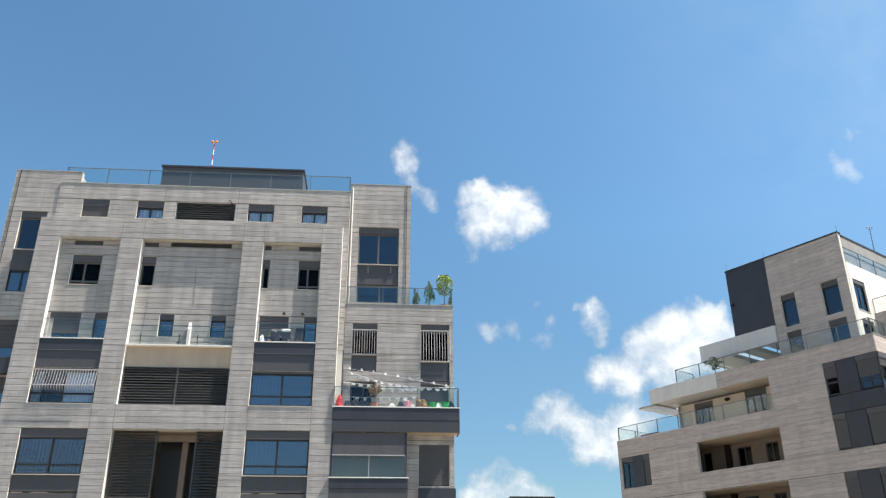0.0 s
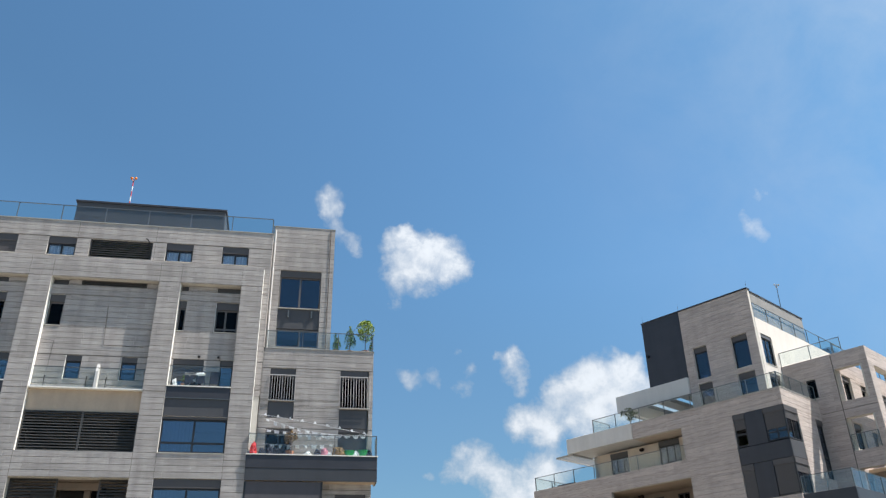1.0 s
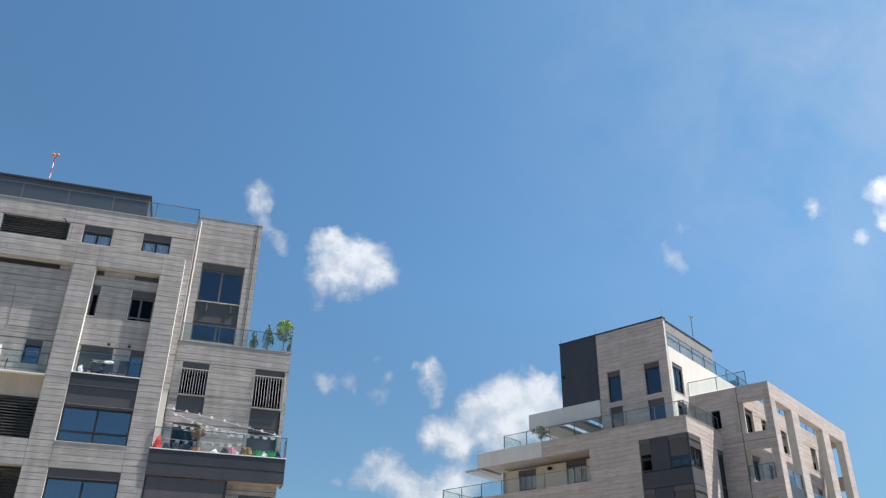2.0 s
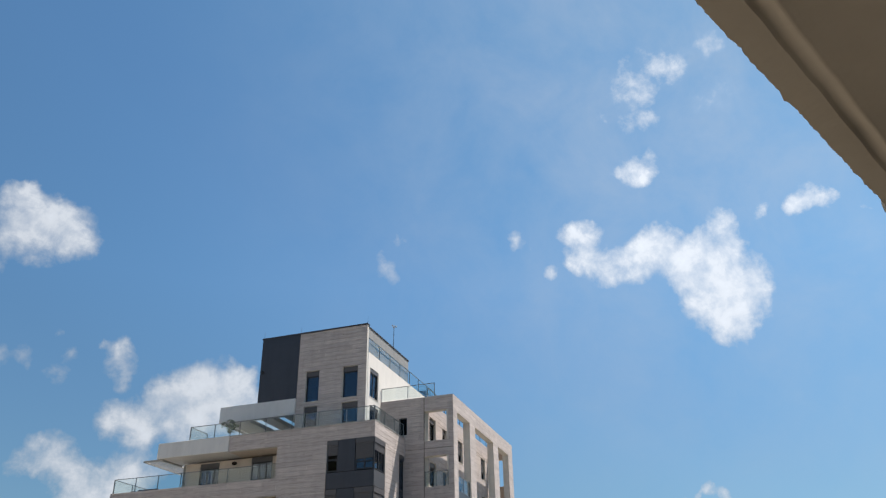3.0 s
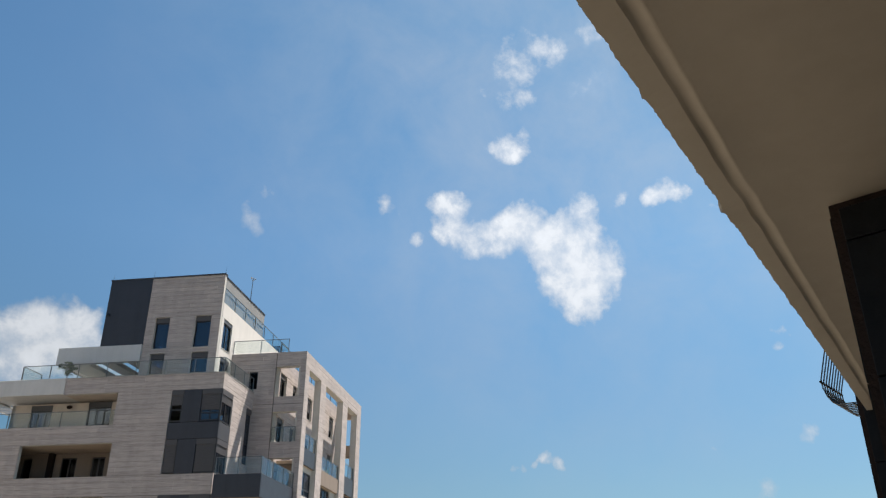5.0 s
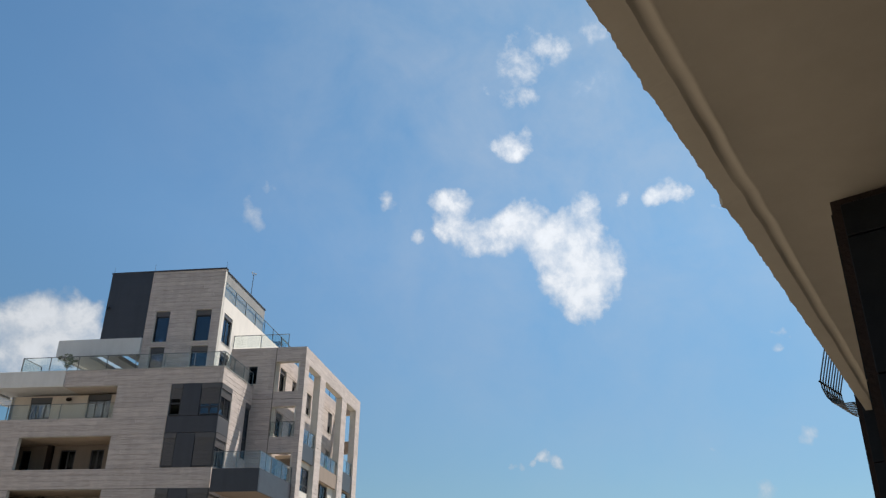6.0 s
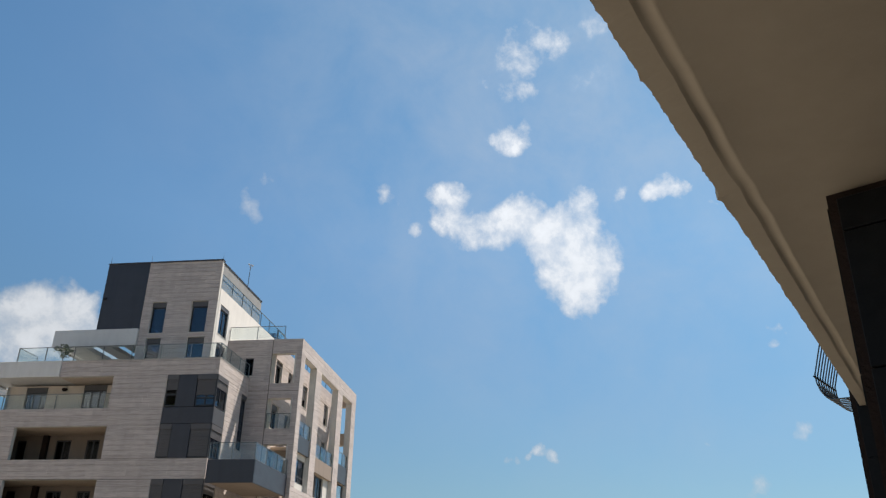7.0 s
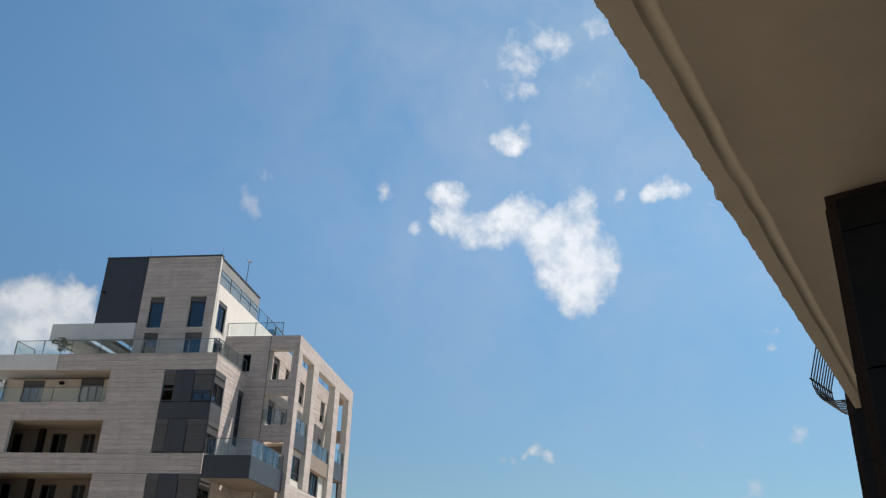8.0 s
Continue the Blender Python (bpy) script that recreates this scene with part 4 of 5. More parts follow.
wall(tower, "parapet", FB, -31.95, -21.2, 15.4, 16.44, 0.28, front=0.03)
clad(tower, FB, -31.95, -21.15, 15.4, 16.45, seed=23)
panel(tower, "fascia", FB, -37.7, -31.97, -0.05, 2.4, 15.43, 16.5, WHITE, "white rendered slab edge")
panel(tower, "roof_slab", FB, -31.95, -21.4, 0.3, 12.0, 15.7, 16.2, SLAB)
panel(tower, "soffit", FB, -31.95, -28.2, 0.29, 2.4, 15.4, 15.69, SAND)

# recessed top floor with two doors
RB = Face("v", 48.9)
doors = [(-35.2, -33.65, 13.1, 15.2), (-31.1, -29.45, 13.1, 15.3)]
wall(tower, "recessed_wall", RB, -36.6, -28.0, 13.0, 15.27, 0.25, doors, mat=SAND)
for d in doors:
    window(tower, RB, *d, box=0.35, columns=(0.35, 0.7), depth=0.1, curtain=0.7, sill=False)
panel(tower, "terrace_floor", FB, -41.0, -28.0, 0.3, 12.0, 12.7, 13.0, SLAB)
railing(tower, Face("v", 47.36), -41.1, -28.2, 13.34, 0.98, step=1.95)
railing(tower, Face("b", -41.1), 47.4, 55.0, 13.34, 0.98, step=1.95)
wall(tower, "return_wall", Face("b", -28.18), 47.3, 49.0, 13.0, 15.4, 0.25)
wall(tower, "return_wall", Face("b", -36.6), 48.9, 58.0, 13.0, 15.3, 0.25, mat=WHITE)
bm = bmesh.new()
FB.box(bm, -38.9, -38.8, 0.1, 5.2, 15.32, 15.43)
FB.box(bm, -38.8, -37.4, 0.1, 0.18, 15.32, 15.43)
FB.box(bm, -38.8, -37.4, 5.12, 5.2, 15.32, 15.43)
FB.box(bm, -37.4, -37.3, 0.1, 5.2, 15.32, 15.43)
awning = part("pergola", bm, SLAB, tower, "pale slatted shade beside the slab")
for i in range(12):
    b = bmesh.new()
    FB.box(b, -38.8, -37.4, 0.42 + i * 0.39, 0.52 + i * 0.39, 15.34, 15.41)
    part("slat", b, WHITE, awning)
bm = bmesh.new()
bmesh.ops.create_uvsphere(bm, u_segments=12, v_segments=8, radius=0.16, matrix=Matrix.Translation((-32.4, 48.80, 15.0)) @ Matrix.Diagonal((1.3, 0.8, 0.8, 1)))
part("wall_lamp", bm, BROWN, tower, "round dark wall lamp")

# loggias, wider inside than their openings
for z0, z1 in ((10.17, 12.2), (7.1, 8.95)):
    ways = [(-35.8, -35.15), (-33.02, -31.95), (-30.86, -29.95)]
    wall(tower, "loggia_wall", Face("v", 50.05), -36.3, -27.8, z0 - 0.9, z1 + 0.5, 0.2, [(a, b, z0 - 0.7, z1 - 0.28) for a, b in ways], mat=TAUPE)
    panel(tower, "loggia_soffit", FB, -36.2, -28.0, 0.29, 2.75, z1, z1 + 0.12, BEIGE)
    panel(tower, "loggia_floor", FB, -36.2, -28.0, 0.29, 2.75, z0 - 1.2, z0 - 0.95, SLAB)
    wall(tower, "loggia_cheek", Face("b", -28.0), 47.5, 50.0, z0 - 0.9, z1, 0.15, mat=BEIGE)
    wall(tower, "loggia_cheek", Face("u", -36.2), 47.5, 50.0, z0 - 0.9, z1, 0.15, mat=TAUPE)
    for a, b in ways:
        window(tower, Face("v", 50.05), a, b, z0 - 0.7, z1 - 0.28, columns=(0.5,) if b - a > 0.8 else (), depth=0.05, sill=False, glazing=DARK_PANE)
    panel(tower, "inner_pier", Face("v", 50.05), -33.85, -33.5, -0.3, -0.01, z0 - 0.9, z1, BROWN)

# windows at the far end of the front
for lo, hi in ((9.85, 12.06), (6.75, 8.96)):
    window(tower, FB, -40.95, -39.95, lo, hi, box=0.36, columns=(0.5,), depth=0.1)
    panel(tower, "slate_panel", FB, -39.95, -38.95, 0.02, 0.2, lo, hi, NAVY)
    window(tower, FB, -38.95, -38.35, lo, hi, box=0.36, depth=0.1, shut=1.0)

# dark corner bay that turns round the corner
side_holes = [(47.26, 49.02, 10.2, 15.4), (47.26, 49.02, 4.0, 8.98), (51.4, 52.42, 11.5, 15.2)]
wall(tower, "side_wall", SB, 47.3, 52.5, -0.1, 16.44, 0.28, side_holes, front=0.03)
clad(tower, SB, 47.29, 52.42, 4.5, 16.45, side_holes, seed=24)
for z0, z1 in ((10.2, 12.28), (13.34, 15.4), (6.9, 8.98)):
    window(tower, FB, -24.5, -23.72, z0 + 0.05, z1, box=0.34, depth=0.06, rows=(0.45,), shut=0.4 if z0 > 12 else 1.0, sill=False, glazing=DARK_PANE)
    panel(tower, "slate_panel", FB, -23.70, -22.5, 0.0, 0.2, z0, z1, NAVY)
    window(tower, FB, -22.48, -21.2, z0 + 0.05, z1, box=0.34, columns=(0.5,), rows=(0.3,), depth=0.06, shut=0.62 if z0 > 12 else 1.0, sill=False)
    window(tower, SB, 47.32, 49.0, z0 + 0.05, z1, box=0.34, columns=(0.45,), depth=0.06, shut=0.3, sill=False)
    panel(tower, "corner_post", FB, -21.24, -21.16, 0.01, 0.1, z0, z1, ALU)
panel(tower, "slate_panel", FB, -24.5, -21.17, 0.0, 0.2, 12.30, 13.32, NAVY, "dark slate-coloured metal band")
panel(tower, "slate_panel", SB, 47.28, 49.0, 0.0, 0.2, 12.30, 13.32, GREY)
panel(tower, "slate_panel", FB, -24.5, -21.17, 0.0, 0.2, 4.1, 6.88, NAVY)
panel(tower, "slate_panel", SB, 47.28, 49.0, 0.0, 0.2, 4.1, 6.88, NAVY)
window(tower, SB, 51.42, 52.40, 11.5, 15.2, box=0.3, rows=(0.4,), depth=0.1, sill=False)
panel(tower, "parapet_cap", FB, -31.95, -21.12, -0.03, 0.3, 16.45, 16.49, SLAB)
panel(tower, "parapet_cap", SB, 47.57, 52.4, -0.03, 0.3, 16.45, 16.49, SLAB)
railing(tower, Face("v", 47.36), -35.3, -21.25, 16.49, 0.98, step=2.0)
railing(tower, Face("b", -35.3), 47.4, 49.4, 16.51, 0.98, step=2.0)
railing(tower, Face("u", -21.25), 47.4, 52.4, 16.49, 0.98, step=1.7)
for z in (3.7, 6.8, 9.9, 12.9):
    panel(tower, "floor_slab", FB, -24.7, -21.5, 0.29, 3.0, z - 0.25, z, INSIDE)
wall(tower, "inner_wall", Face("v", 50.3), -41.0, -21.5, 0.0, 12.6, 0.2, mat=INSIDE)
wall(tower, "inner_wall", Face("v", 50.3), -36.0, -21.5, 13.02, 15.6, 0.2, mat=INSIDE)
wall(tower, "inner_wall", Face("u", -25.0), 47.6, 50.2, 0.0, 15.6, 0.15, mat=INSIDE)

# cantilevered balcony at the corner
panel(tower, "balcony_slab", Face("v", 46.5), -20.72, -17.9, 0.08, 5.95, 8.66, 9.6, TAUPE)
panel(tower, "balcony_front", Face("v", 46.46), -20.75, -17.82, 0.0, 0.1, 8.62, 9.96, NAVY, "dark slate-coloured balcony front")
panel(tower, "balcony_side", Face("u", -17.82), 46.57, 52.4, 0.0, 0.1, 8.62, 9.96, NAVY)
railing(tower, Face("v", 46.52), -20.73, -17.86, 9.96, 1.0, step=1.6)
railing(tower, Face("u", -17.88), 46.55, 52.4, 9.96, 1.0, step=1.95)

# penthouse
ph = [(-27.8, -26.72, 19.08, 21.35), (-27.8, -26.74, 16.6, 18.74), (-24.88, -23.7, 19.08, 21.35), (-24.86, -23.62, 16.6, 18.74)]
wall(tower, "penthouse_wall", PB, -28.45, -23.06, 16.2, 24.34, 0.3, ph, front=0.03)
clad(tower, PB, -28.45, -23.04, 16.4, 24.34, ph, seed=25)
panel(tower, "slate_panel", PB, -31.62, -28.46, -0.02, 0.3, 19.44, 24.34, NAVY, "tall dark slate-coloured wall panel")
panel(tower, "parapet_cap", PB, -31.66, -23.0, -0.06, 0.36, 24.34, 24.44, NAVY)
for k, w in enumerate(ph):
    window(tower, PB, *w, box=0.36, depth=0.20, sill=k % 2 == 0)
panel(tower, "slate_panel", Face("b", -31.60), 50.06, 57.5, 0.0, 0.2, 19.44, 24.34, NAVY)
phs = [(50.4, 51.9, 19.2, 21.3), (50.5, 52.0, 16.5, 18.6)]
wall(tower, "penthouse_side", SP, 50.05, 64.2, 16.2, 22.35, 0.25, phs, mat=CREAM, label="bright cream rendered side wall")
for w in phs:
    window(tower, SP, *w, box=0.28, columns=(0.5,), depth=0.1)
wall(tower, "penthouse_upper", Face("u", -23.2), 50.05, 58.1, 22.31, 24.34, 0.25, mat=MIDGREY)
panel(tower, "parapet_cap", Face("u", -23.15), 50.12, 58.15, 0.0, 0.3, 24.34, 24.44, NAVY)
wall(tower, "penthouse_upper", Face("v", 57.85), -31.4, -23.46, 19.4, 24.34, 0.25, mat=MIDGREY)
railing(tower, Face("u", -23.09), 50.08, 64.1, 22.37, 1.1, step=2.0)
panel(tower, "roof_slab", Face("v", 50.05), -31.4, -23.3, 0.0, 14.0, 22.0, 22.3, SLAB)
panel(tower, "roof_slab", Face("v", 50.05), -31.4, -23.46, 0.0, 7.0, 23.9, 24.1, SLAB)
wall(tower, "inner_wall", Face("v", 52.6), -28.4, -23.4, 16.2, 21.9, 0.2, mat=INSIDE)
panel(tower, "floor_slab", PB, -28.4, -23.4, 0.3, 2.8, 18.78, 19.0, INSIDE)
wall(tower, "rear_wall", Face("v", 64.0), -31.4, -23.3, 16.2, 22.0, 0.25)
# white band over the terrace, with a shaded recess behind glass
panel(tower, "terrace_band", Face("v", 49.6), -34.6, -28.47, 0.0, 0.4, 18.25, 19.42, WHITE, "white rendered band over the terrace")
panel(tower, "terrace_band", Face("b", -34.6), 50.0, 56.0, 0.0, 0.3, 18.25, 19.42, WHITE)
for a0, a1 in ((-34.2, -32.45), (-31.45, -30.5), (-29.5, -28.5)):
    panel(tower, "rafter", Face("v", 50.0), a0, a1, 0.0, 4.2, 18.3, 18.6, CREAM, "broad pale beam over the terrace")
wall(tower, "terrace_back", Face("v", 54.2), -34.3, -28.47, 16.2, 18.72, 0.2, mat=CREAM)
panel(tower, "vent_box", Face("u", -23.6), 63.2, 65.0, 0.0, 1.2, 22.3, 23.5, NAVY)

# stone wall and open frame at the side
gh = [(-21.64, -21.0, 16.7, 17.97)]
wall(tower, "tower_wall", GB, -23.15, -19.75, -0.1, 19.28, 0.28, gh, front=0.03)
clad(tower, GB, -23.15, -19.72, 4.5, 19.3, gh, seed=26)
window(tower, GB, *gh[0], box=0.0, depth=0.1, glazing=DARK_PANE)
railing(tower, GB, -23.0, -18.9, 19.32, 0.95, step=2.0)
WALLW = [(52.9, 54.2, 16.3, 18.0), (55.65, 56.6, 16.35, 17.86), (59.15, 60.35, 16.2, 17.86), (65.2, 66.4, 16.1, 17.83)]
low_w = [(a, b, lo - 3.1 * k, hi - 3.1 * k) for k in (0, 1, 2) for a, b, lo, hi in WALLW]
INNER = Face("u", -19.5)
wall(tower, "stone_wall", INNER, 52.7, 67.5, -0.1, 19.1, 0.25, low_w, front=0.03, label="pale stone wall behind the open frame")
clad(tower, INNER, 52.72, 67.5, 7.5, 19.12, low_w, seed=31)
for k, w in enumerate(low_w):
    window(tower, INNER, *w, box=0.34, columns=(0.5,) if k % 4 != 1 else (), depth=0.16, shut=0.55 if k in (2, 3, 5) else 0.0, glazing=DARK_PANE)
openings = [(-19.70, -17.95, lo, hi) for lo, hi in ((16.14, 18.25), (13.03, 15.08), (9.95, 11.97), (6.9, 8.9))]
wall(tower, "frame_front", GB, -19.70, -17.58, -0.1, 19.28, 0.45, openings, front=0.03)
clad(tower, GB, -19.70, -17.56, 4.5, 19.3, openings, seed=27)
panel(tower, "joint", GB, -19.735, -19.685, -0.02, 0.02, 4.5, 19.25, JOINT)
panel(tower, "joint", GB, -23.1, -17.6, -0.008, 0.02, 15.59, 15.62, JOINT)
posts = ((52.45, 53.3), (56.15, 57.5), (62.3, 63.75), (66.8, 68.15))
bays = [(p1, q0) for (p0, p1), (q0, q1) in zip(posts, posts[1:])]
fo = [(a, b, 9.3, 18.2) for a, b in bays] + [(a, b, 5.0, 8.4) for a, b in bays]
wall(tower, "open_frame", SG, 52.45, 68.15, -0.1, 19.28, 0.5, fo, mat=BACKING, front=0.03)
clad(tower, SG, 52.44, 68.15, 5.0, 19.3, fo, seed=28)
# rear beams that tie the frame back
for z0 in (18.1, 14.82, 11.7, 8.6):
    panel(tower, "beam", Face("v", 67.6), -19.45, -18.07, 0.0, 0.5, z0, z0 + 1.0, BEIGE)
# what fills the three bays: height of the front's foot, its top, material
for (a, b), lo, hi, mat in zip(bays, (11.75, 11.05, 11.36), (12.87, 12.1, 12.74), (SLATE, TAUPE, SLATE)):
    panel(tower, "balcony_front", SG, a + 0.01, b - 0.01, 0.08, 0.22, lo, hi, mat)
    railing(tower, Face("u", -17.70), a + 0.03, b - 0.03, hi, 1.0, step=1.75)
    panel(tower, "balcony_slab", SG, a + 0.01, b - 0.01, 0.22, 1.9, lo, lo + 0.22, BEIGE)
LOWER = Face("u", -17.86)
(a1, b1), (a2, b2), (a3, b3) = bays
shut_in = [(a1 + 0.08, b1 - 0.08, 9.8, 11.4)]
wall(tower, "bay_wall", LOWER, a1, b1, 9.3, 11.74, 0.2, shut_in, mat=BACKING)
window(tower, LOWER, a1 + 0.08, b1 - 0.08, 9.8, 11.4, columns=(0.55,), rows=(0.28,), depth=0.05, curtain=0.5, sill=False)
wall(tower, "bay_wall", LOWER, a2 + 3.4, b2, 9.3, 11.04, 0.2, mat=BACKING)
louvre(tower, LOWER, a2 + 0.02, a2 + 1.7, 9.35, 11.0, 0.1, pitch=0.16)
window(tower, LOWER, a2 + 1.75, a2 + 3.38, 9.35, 11.0, columns=(0.5,), depth=0.1, sill=False, glazing=DARK_PANE)
louvre(tower, LOWER, a3 + 0.02, b3 - 0.02, 9.35, 11.34, 0.1, pitch=0.16)
railing(tower, GB, -19.66, -17.98, 13.05, 1.0, step=0.85)
panel(tower, "roof_slab", GB, -23.0, -19.8, 0.3, 13.4, 18.7, 19.0, SLAB)
railing(tower, Face("u", -19.62), 52.9, 67.4, 19.12, 1.0, step=1.9)
wall(tower, "end_wall", Face("v", 67.2), -23.0, -19.78, -0.1, 19.0, 0.2, mat=WHITE)
wall(tower, "inner_wall", Face("u", -22.6), 53.0, 67.1, 0.0, 18.6, 0.2, mat=INSIDE)
wall(tower, "rear_wall", Face("v", 67.2), -41.0, -23.2, -0.1, 13.0, 0.25)
wall(tower, "far_wall", Face("b", -41.15), 47.55, 67.2, -0.1, 13.3, 0.25)


# ---- the canopy overhead, piers, and the building it belongs to ----
EDGE = lambda x: 0.637 + 0.1425 * x          # the canopy's outer edge
home = thing("canopy", pose(0, 0, 3.2), "beige rendered concrete canopy with a rough outer edge", "canopy", "structure")
ORIGIN[home] = Vector((0, 0, 3.2))
rng = random.Random(4)
bm = bmesh.new()
xs = [-9 + 0.014 * i for i in range(int((6.98 + 9) / 0.014) + 1)]
lumps = [(2.96, 0.016, 0.025), (2.03, 0.009, 0.025), (3.35, 0.006, 0.03), (2.6, 0.006, 0.02), (3.05, 0.008, 0.06), (4.2, 0.006, 0.03)]
# the groove along the edge with a soft lip on its inner side
GROOVE = ((-0.052, 0.0), (-0.045, -0.002), (-0.038, -0.003), (-0.031, -0.0005), (-0.023, 0.005), (-0.012, 0.009), (0.0, 0.0105), (0.012, 0.008), (0.022, 0.0))
rows = []
for x in xs:
    w = 0.004 * noise.noise(Vector((x * 9, 0, 0))) + 0.003 * noise.noise(Vector((x * 31, 4, 0))) + 0.0035 * noise.noise(Vector((x * 63, 9, 0))) + 0.004 * noise.noise(Vector((x * 110, 3, 0)))
    w += sum(h * math.exp(-((x - c) / s) ** 2) for c, h, s in lumps)
    y = EDGE(x) + w
    mid_y = EDGE(x) - 0.112 + 0.003 * max(x, 0) - 0.012 * max(0.0, 2.3 - max(x, 1.0)) + 0.009 * noise.noise(Vector((x * 1.7, 2, 0))) + 0.005 * noise.noise(Vector((x * 6, 5, 0)))
    deep = 1.0 + 0.5 * noise.noise(Vector((x * 2.3, 7, 1)))
    under = [(x, -4.0, 3.2), (x, EDGE(x) - 0.35, 3.2)]
    under += [(x, mid_y + dy, 3.2 + dz * deep) for dy, dz in GROOVE]
    under += [(x, EDGE(x) - 0.03, 3.2005 + 0.08 * w), (x, y, 3.2015 - 0.15 * w), (x, y + 0.004, 3.23), (x, EDGE(x), 3.50), (x, -4.0, 3.50)]
    rows.append([bm.verts.new(p) for p in under])
size = len(rows[0])
for p, q in zip(rows, rows[1:]):
    for k in range(size):
        bm.faces.new((p[k], p[(k + 1) % size], q[(k + 1) % size], q[k])).smooth = 1 <= k <= 9
for p in (rows[0], rows[-1][::-1]):
    bm.faces.new(p)
bmesh.ops.recalc_face_normals(bm, faces=bm.faces[:])
slab = part("canopy_slab", bm, CEILING, home)


def pier(x0, x1, y0, y1, top, label, joints):
    """A pier of brown mortar under black stone plates with open joints."""
    ob = thing("pillar", pose((x0 + x1) / 2, (y0 + y1) / 2, -0.012), label, "pillar")
    ORIGIN[ob] = Vector(((x0 + x1) / 2, (y0 + y1) / 2, -0.012))
    part("core", box_mesh(x0 + 0.02, x1, y0 + 0.02, y1, -0.012, top), BROWN, ob)
    for lo, hi in zip(joints, joints[1:]):
        b = box_mesh(x0 - 0.012, x0 + 0.02, y0, y1 - 0.042, lo + 0.003, hi - 0.003)
        bmesh.ops.bevel(b, geom=b.edges[:], offset=0.003, segments=1, affect="EDGES")
        part("stone_plate", b, GRANITE, ob)
        b = box_mesh(x0 + 0.06, x1 - 0.01, y1, y1 + 0.014, lo + 0.003, hi - 0.003)
        part("stone_plate", b, GRANITE, ob)
    return ob


pier(3.18, 3.85, -0.35, 0.725, 3.2, "pillar clad in black stone plates under the canopy", (0.0, 0.62, 1.24, 1.86, 2.47, 3.02, 3.165))
pier(6.95, 7.7, 0.75, 1.690, 6.0, "far pillar clad in black stone plates", (0.0, 0.7, 1.4, 2.1, 2.8, 3.5, 4.2, 4.9, 5.6, 6.0))

# building behind and above the canopy
own = thing("low_building", pose(0, -8, -0.012), "rendered low building behind the canopy", "building", "structure")
ORIGIN[own] = Vector((0, -8, -0.012))
wall(own, "wall", Face("b", -9.0), -16, -0.6, 0, 3.5, 0.3, mat=CEILING)
bm = bmesh.new()
solid(bm, -9, 7.7, -4.3, -4.0, -0.01, 3.5)
part("wall", bm, CEILING, own)
bm = bmesh.new()
solid(bm, -9, 16, -16, -0.9, 3.52, 9.0)
part("upper_storeys", bm, CEILING, own)
bm = bmesh.new()
solid(bm, 7.72, 16, -16, 1.69, -0.01, 9.0)
part("wing", bm, CEILING, own)

# wire cage on the wall beyond the far pillar
cage = thing("wire_basket", pose(7.2, 1.72, 3.3), "bent grey wire basket fixed to the wall", "basket")
ORIGIN[cage] = Vector((7.2, 1.72, 3.3))


def rod(points, radius, name, parent, mat):
    c = bpy.data.curves.new(name, "CURVE")
    c.dimensions, c.bevel_depth, c.bevel_resolution = "3D", radius, 2
    s = c.splines.new("POLY")
    s.points.add(len(points) - 1)
    for q, p in zip(s.points, points):
        q.co = (*p, 1)
    c.materials.append(mat)
    ob = new(name, c)
    ob.parent = parent
    if parent in ORIGIN:
        ob.location = -ORIGIN[parent]
    return ob


profile = [(1.70, 3.82), (1.82, 3.82), (1.85, 3.79), (1.935, 3.52), (1.932, 3.45), (1.91, 3.375), (1.875, 3.32), (1.84, 3.297), (1.70, 3.29)]
for i in range(9):
    rod([(7.0 + 0.066 * i, y, z) for y, z in profile], 0.006, "bar", cage, WIRE)
for y, z in ((1.85, 3.79), (1.94, 3.50), (1.72, 3.285)):
    rod([(6.98, y, z), (7.56, y, z)], 0.008, "cross_bar", cage, WIRE)


# ---- small things on the buildings ----
def tube(bm, p, q, r0, r1=None, segments=8):
    p, q = Vector(p), Vector(q)
    turn = (q - p).to_track_quat("Z", "Y").to_matrix().to_4x4()
    bmesh.ops.create_cone(bm, cap_ends=True, segments=segments, radius1=r0, radius2=r0 if r1 is None else r1, depth=(q - p).length, matrix=Matrix.Translation((p + q) / 2) @ turn)


def b_world(u, v, z):
    return Matrix.Rotation(radians(TURN_B), 4, "Z") @ Vector((u, v, z))


bar_cage(block, TERRACE, 2.29, 3.9, 14.16, 15.92, bulge=0.22)
bar_cage(block, TERRACE, -1.46, -0.10, 14.5, 15.9, bulge=0.08)

# white fin between the two middle balconies, and cables on the stone
bm = bmesh.new()
p = [(-10.17, 42.3, 14.69), (-10.17, 42.6, 14.69), (-10.17, 42.6, 15.75), (-10.17, 42.45, 15.98), (-10.17, 42.3, 15.55)]
lo = [bm.verts.new(q) for q in p]
hi = [bm.verts.new((q[0] + 0.14, q[1], q[2])) for q in p]
bm.faces.new(lo)
bm.faces.new(hi[::-1])
for i in range(5):
    bm.faces.new((lo[i], lo[(i + 1) % 5], hi[(i + 1) % 5], hi[i]))
bmesh.ops.recalc_face_normals(bm, faces=bm.faces[:])
part("balcony_divider", bm, WHITE, block, "white painted divider between balconies")
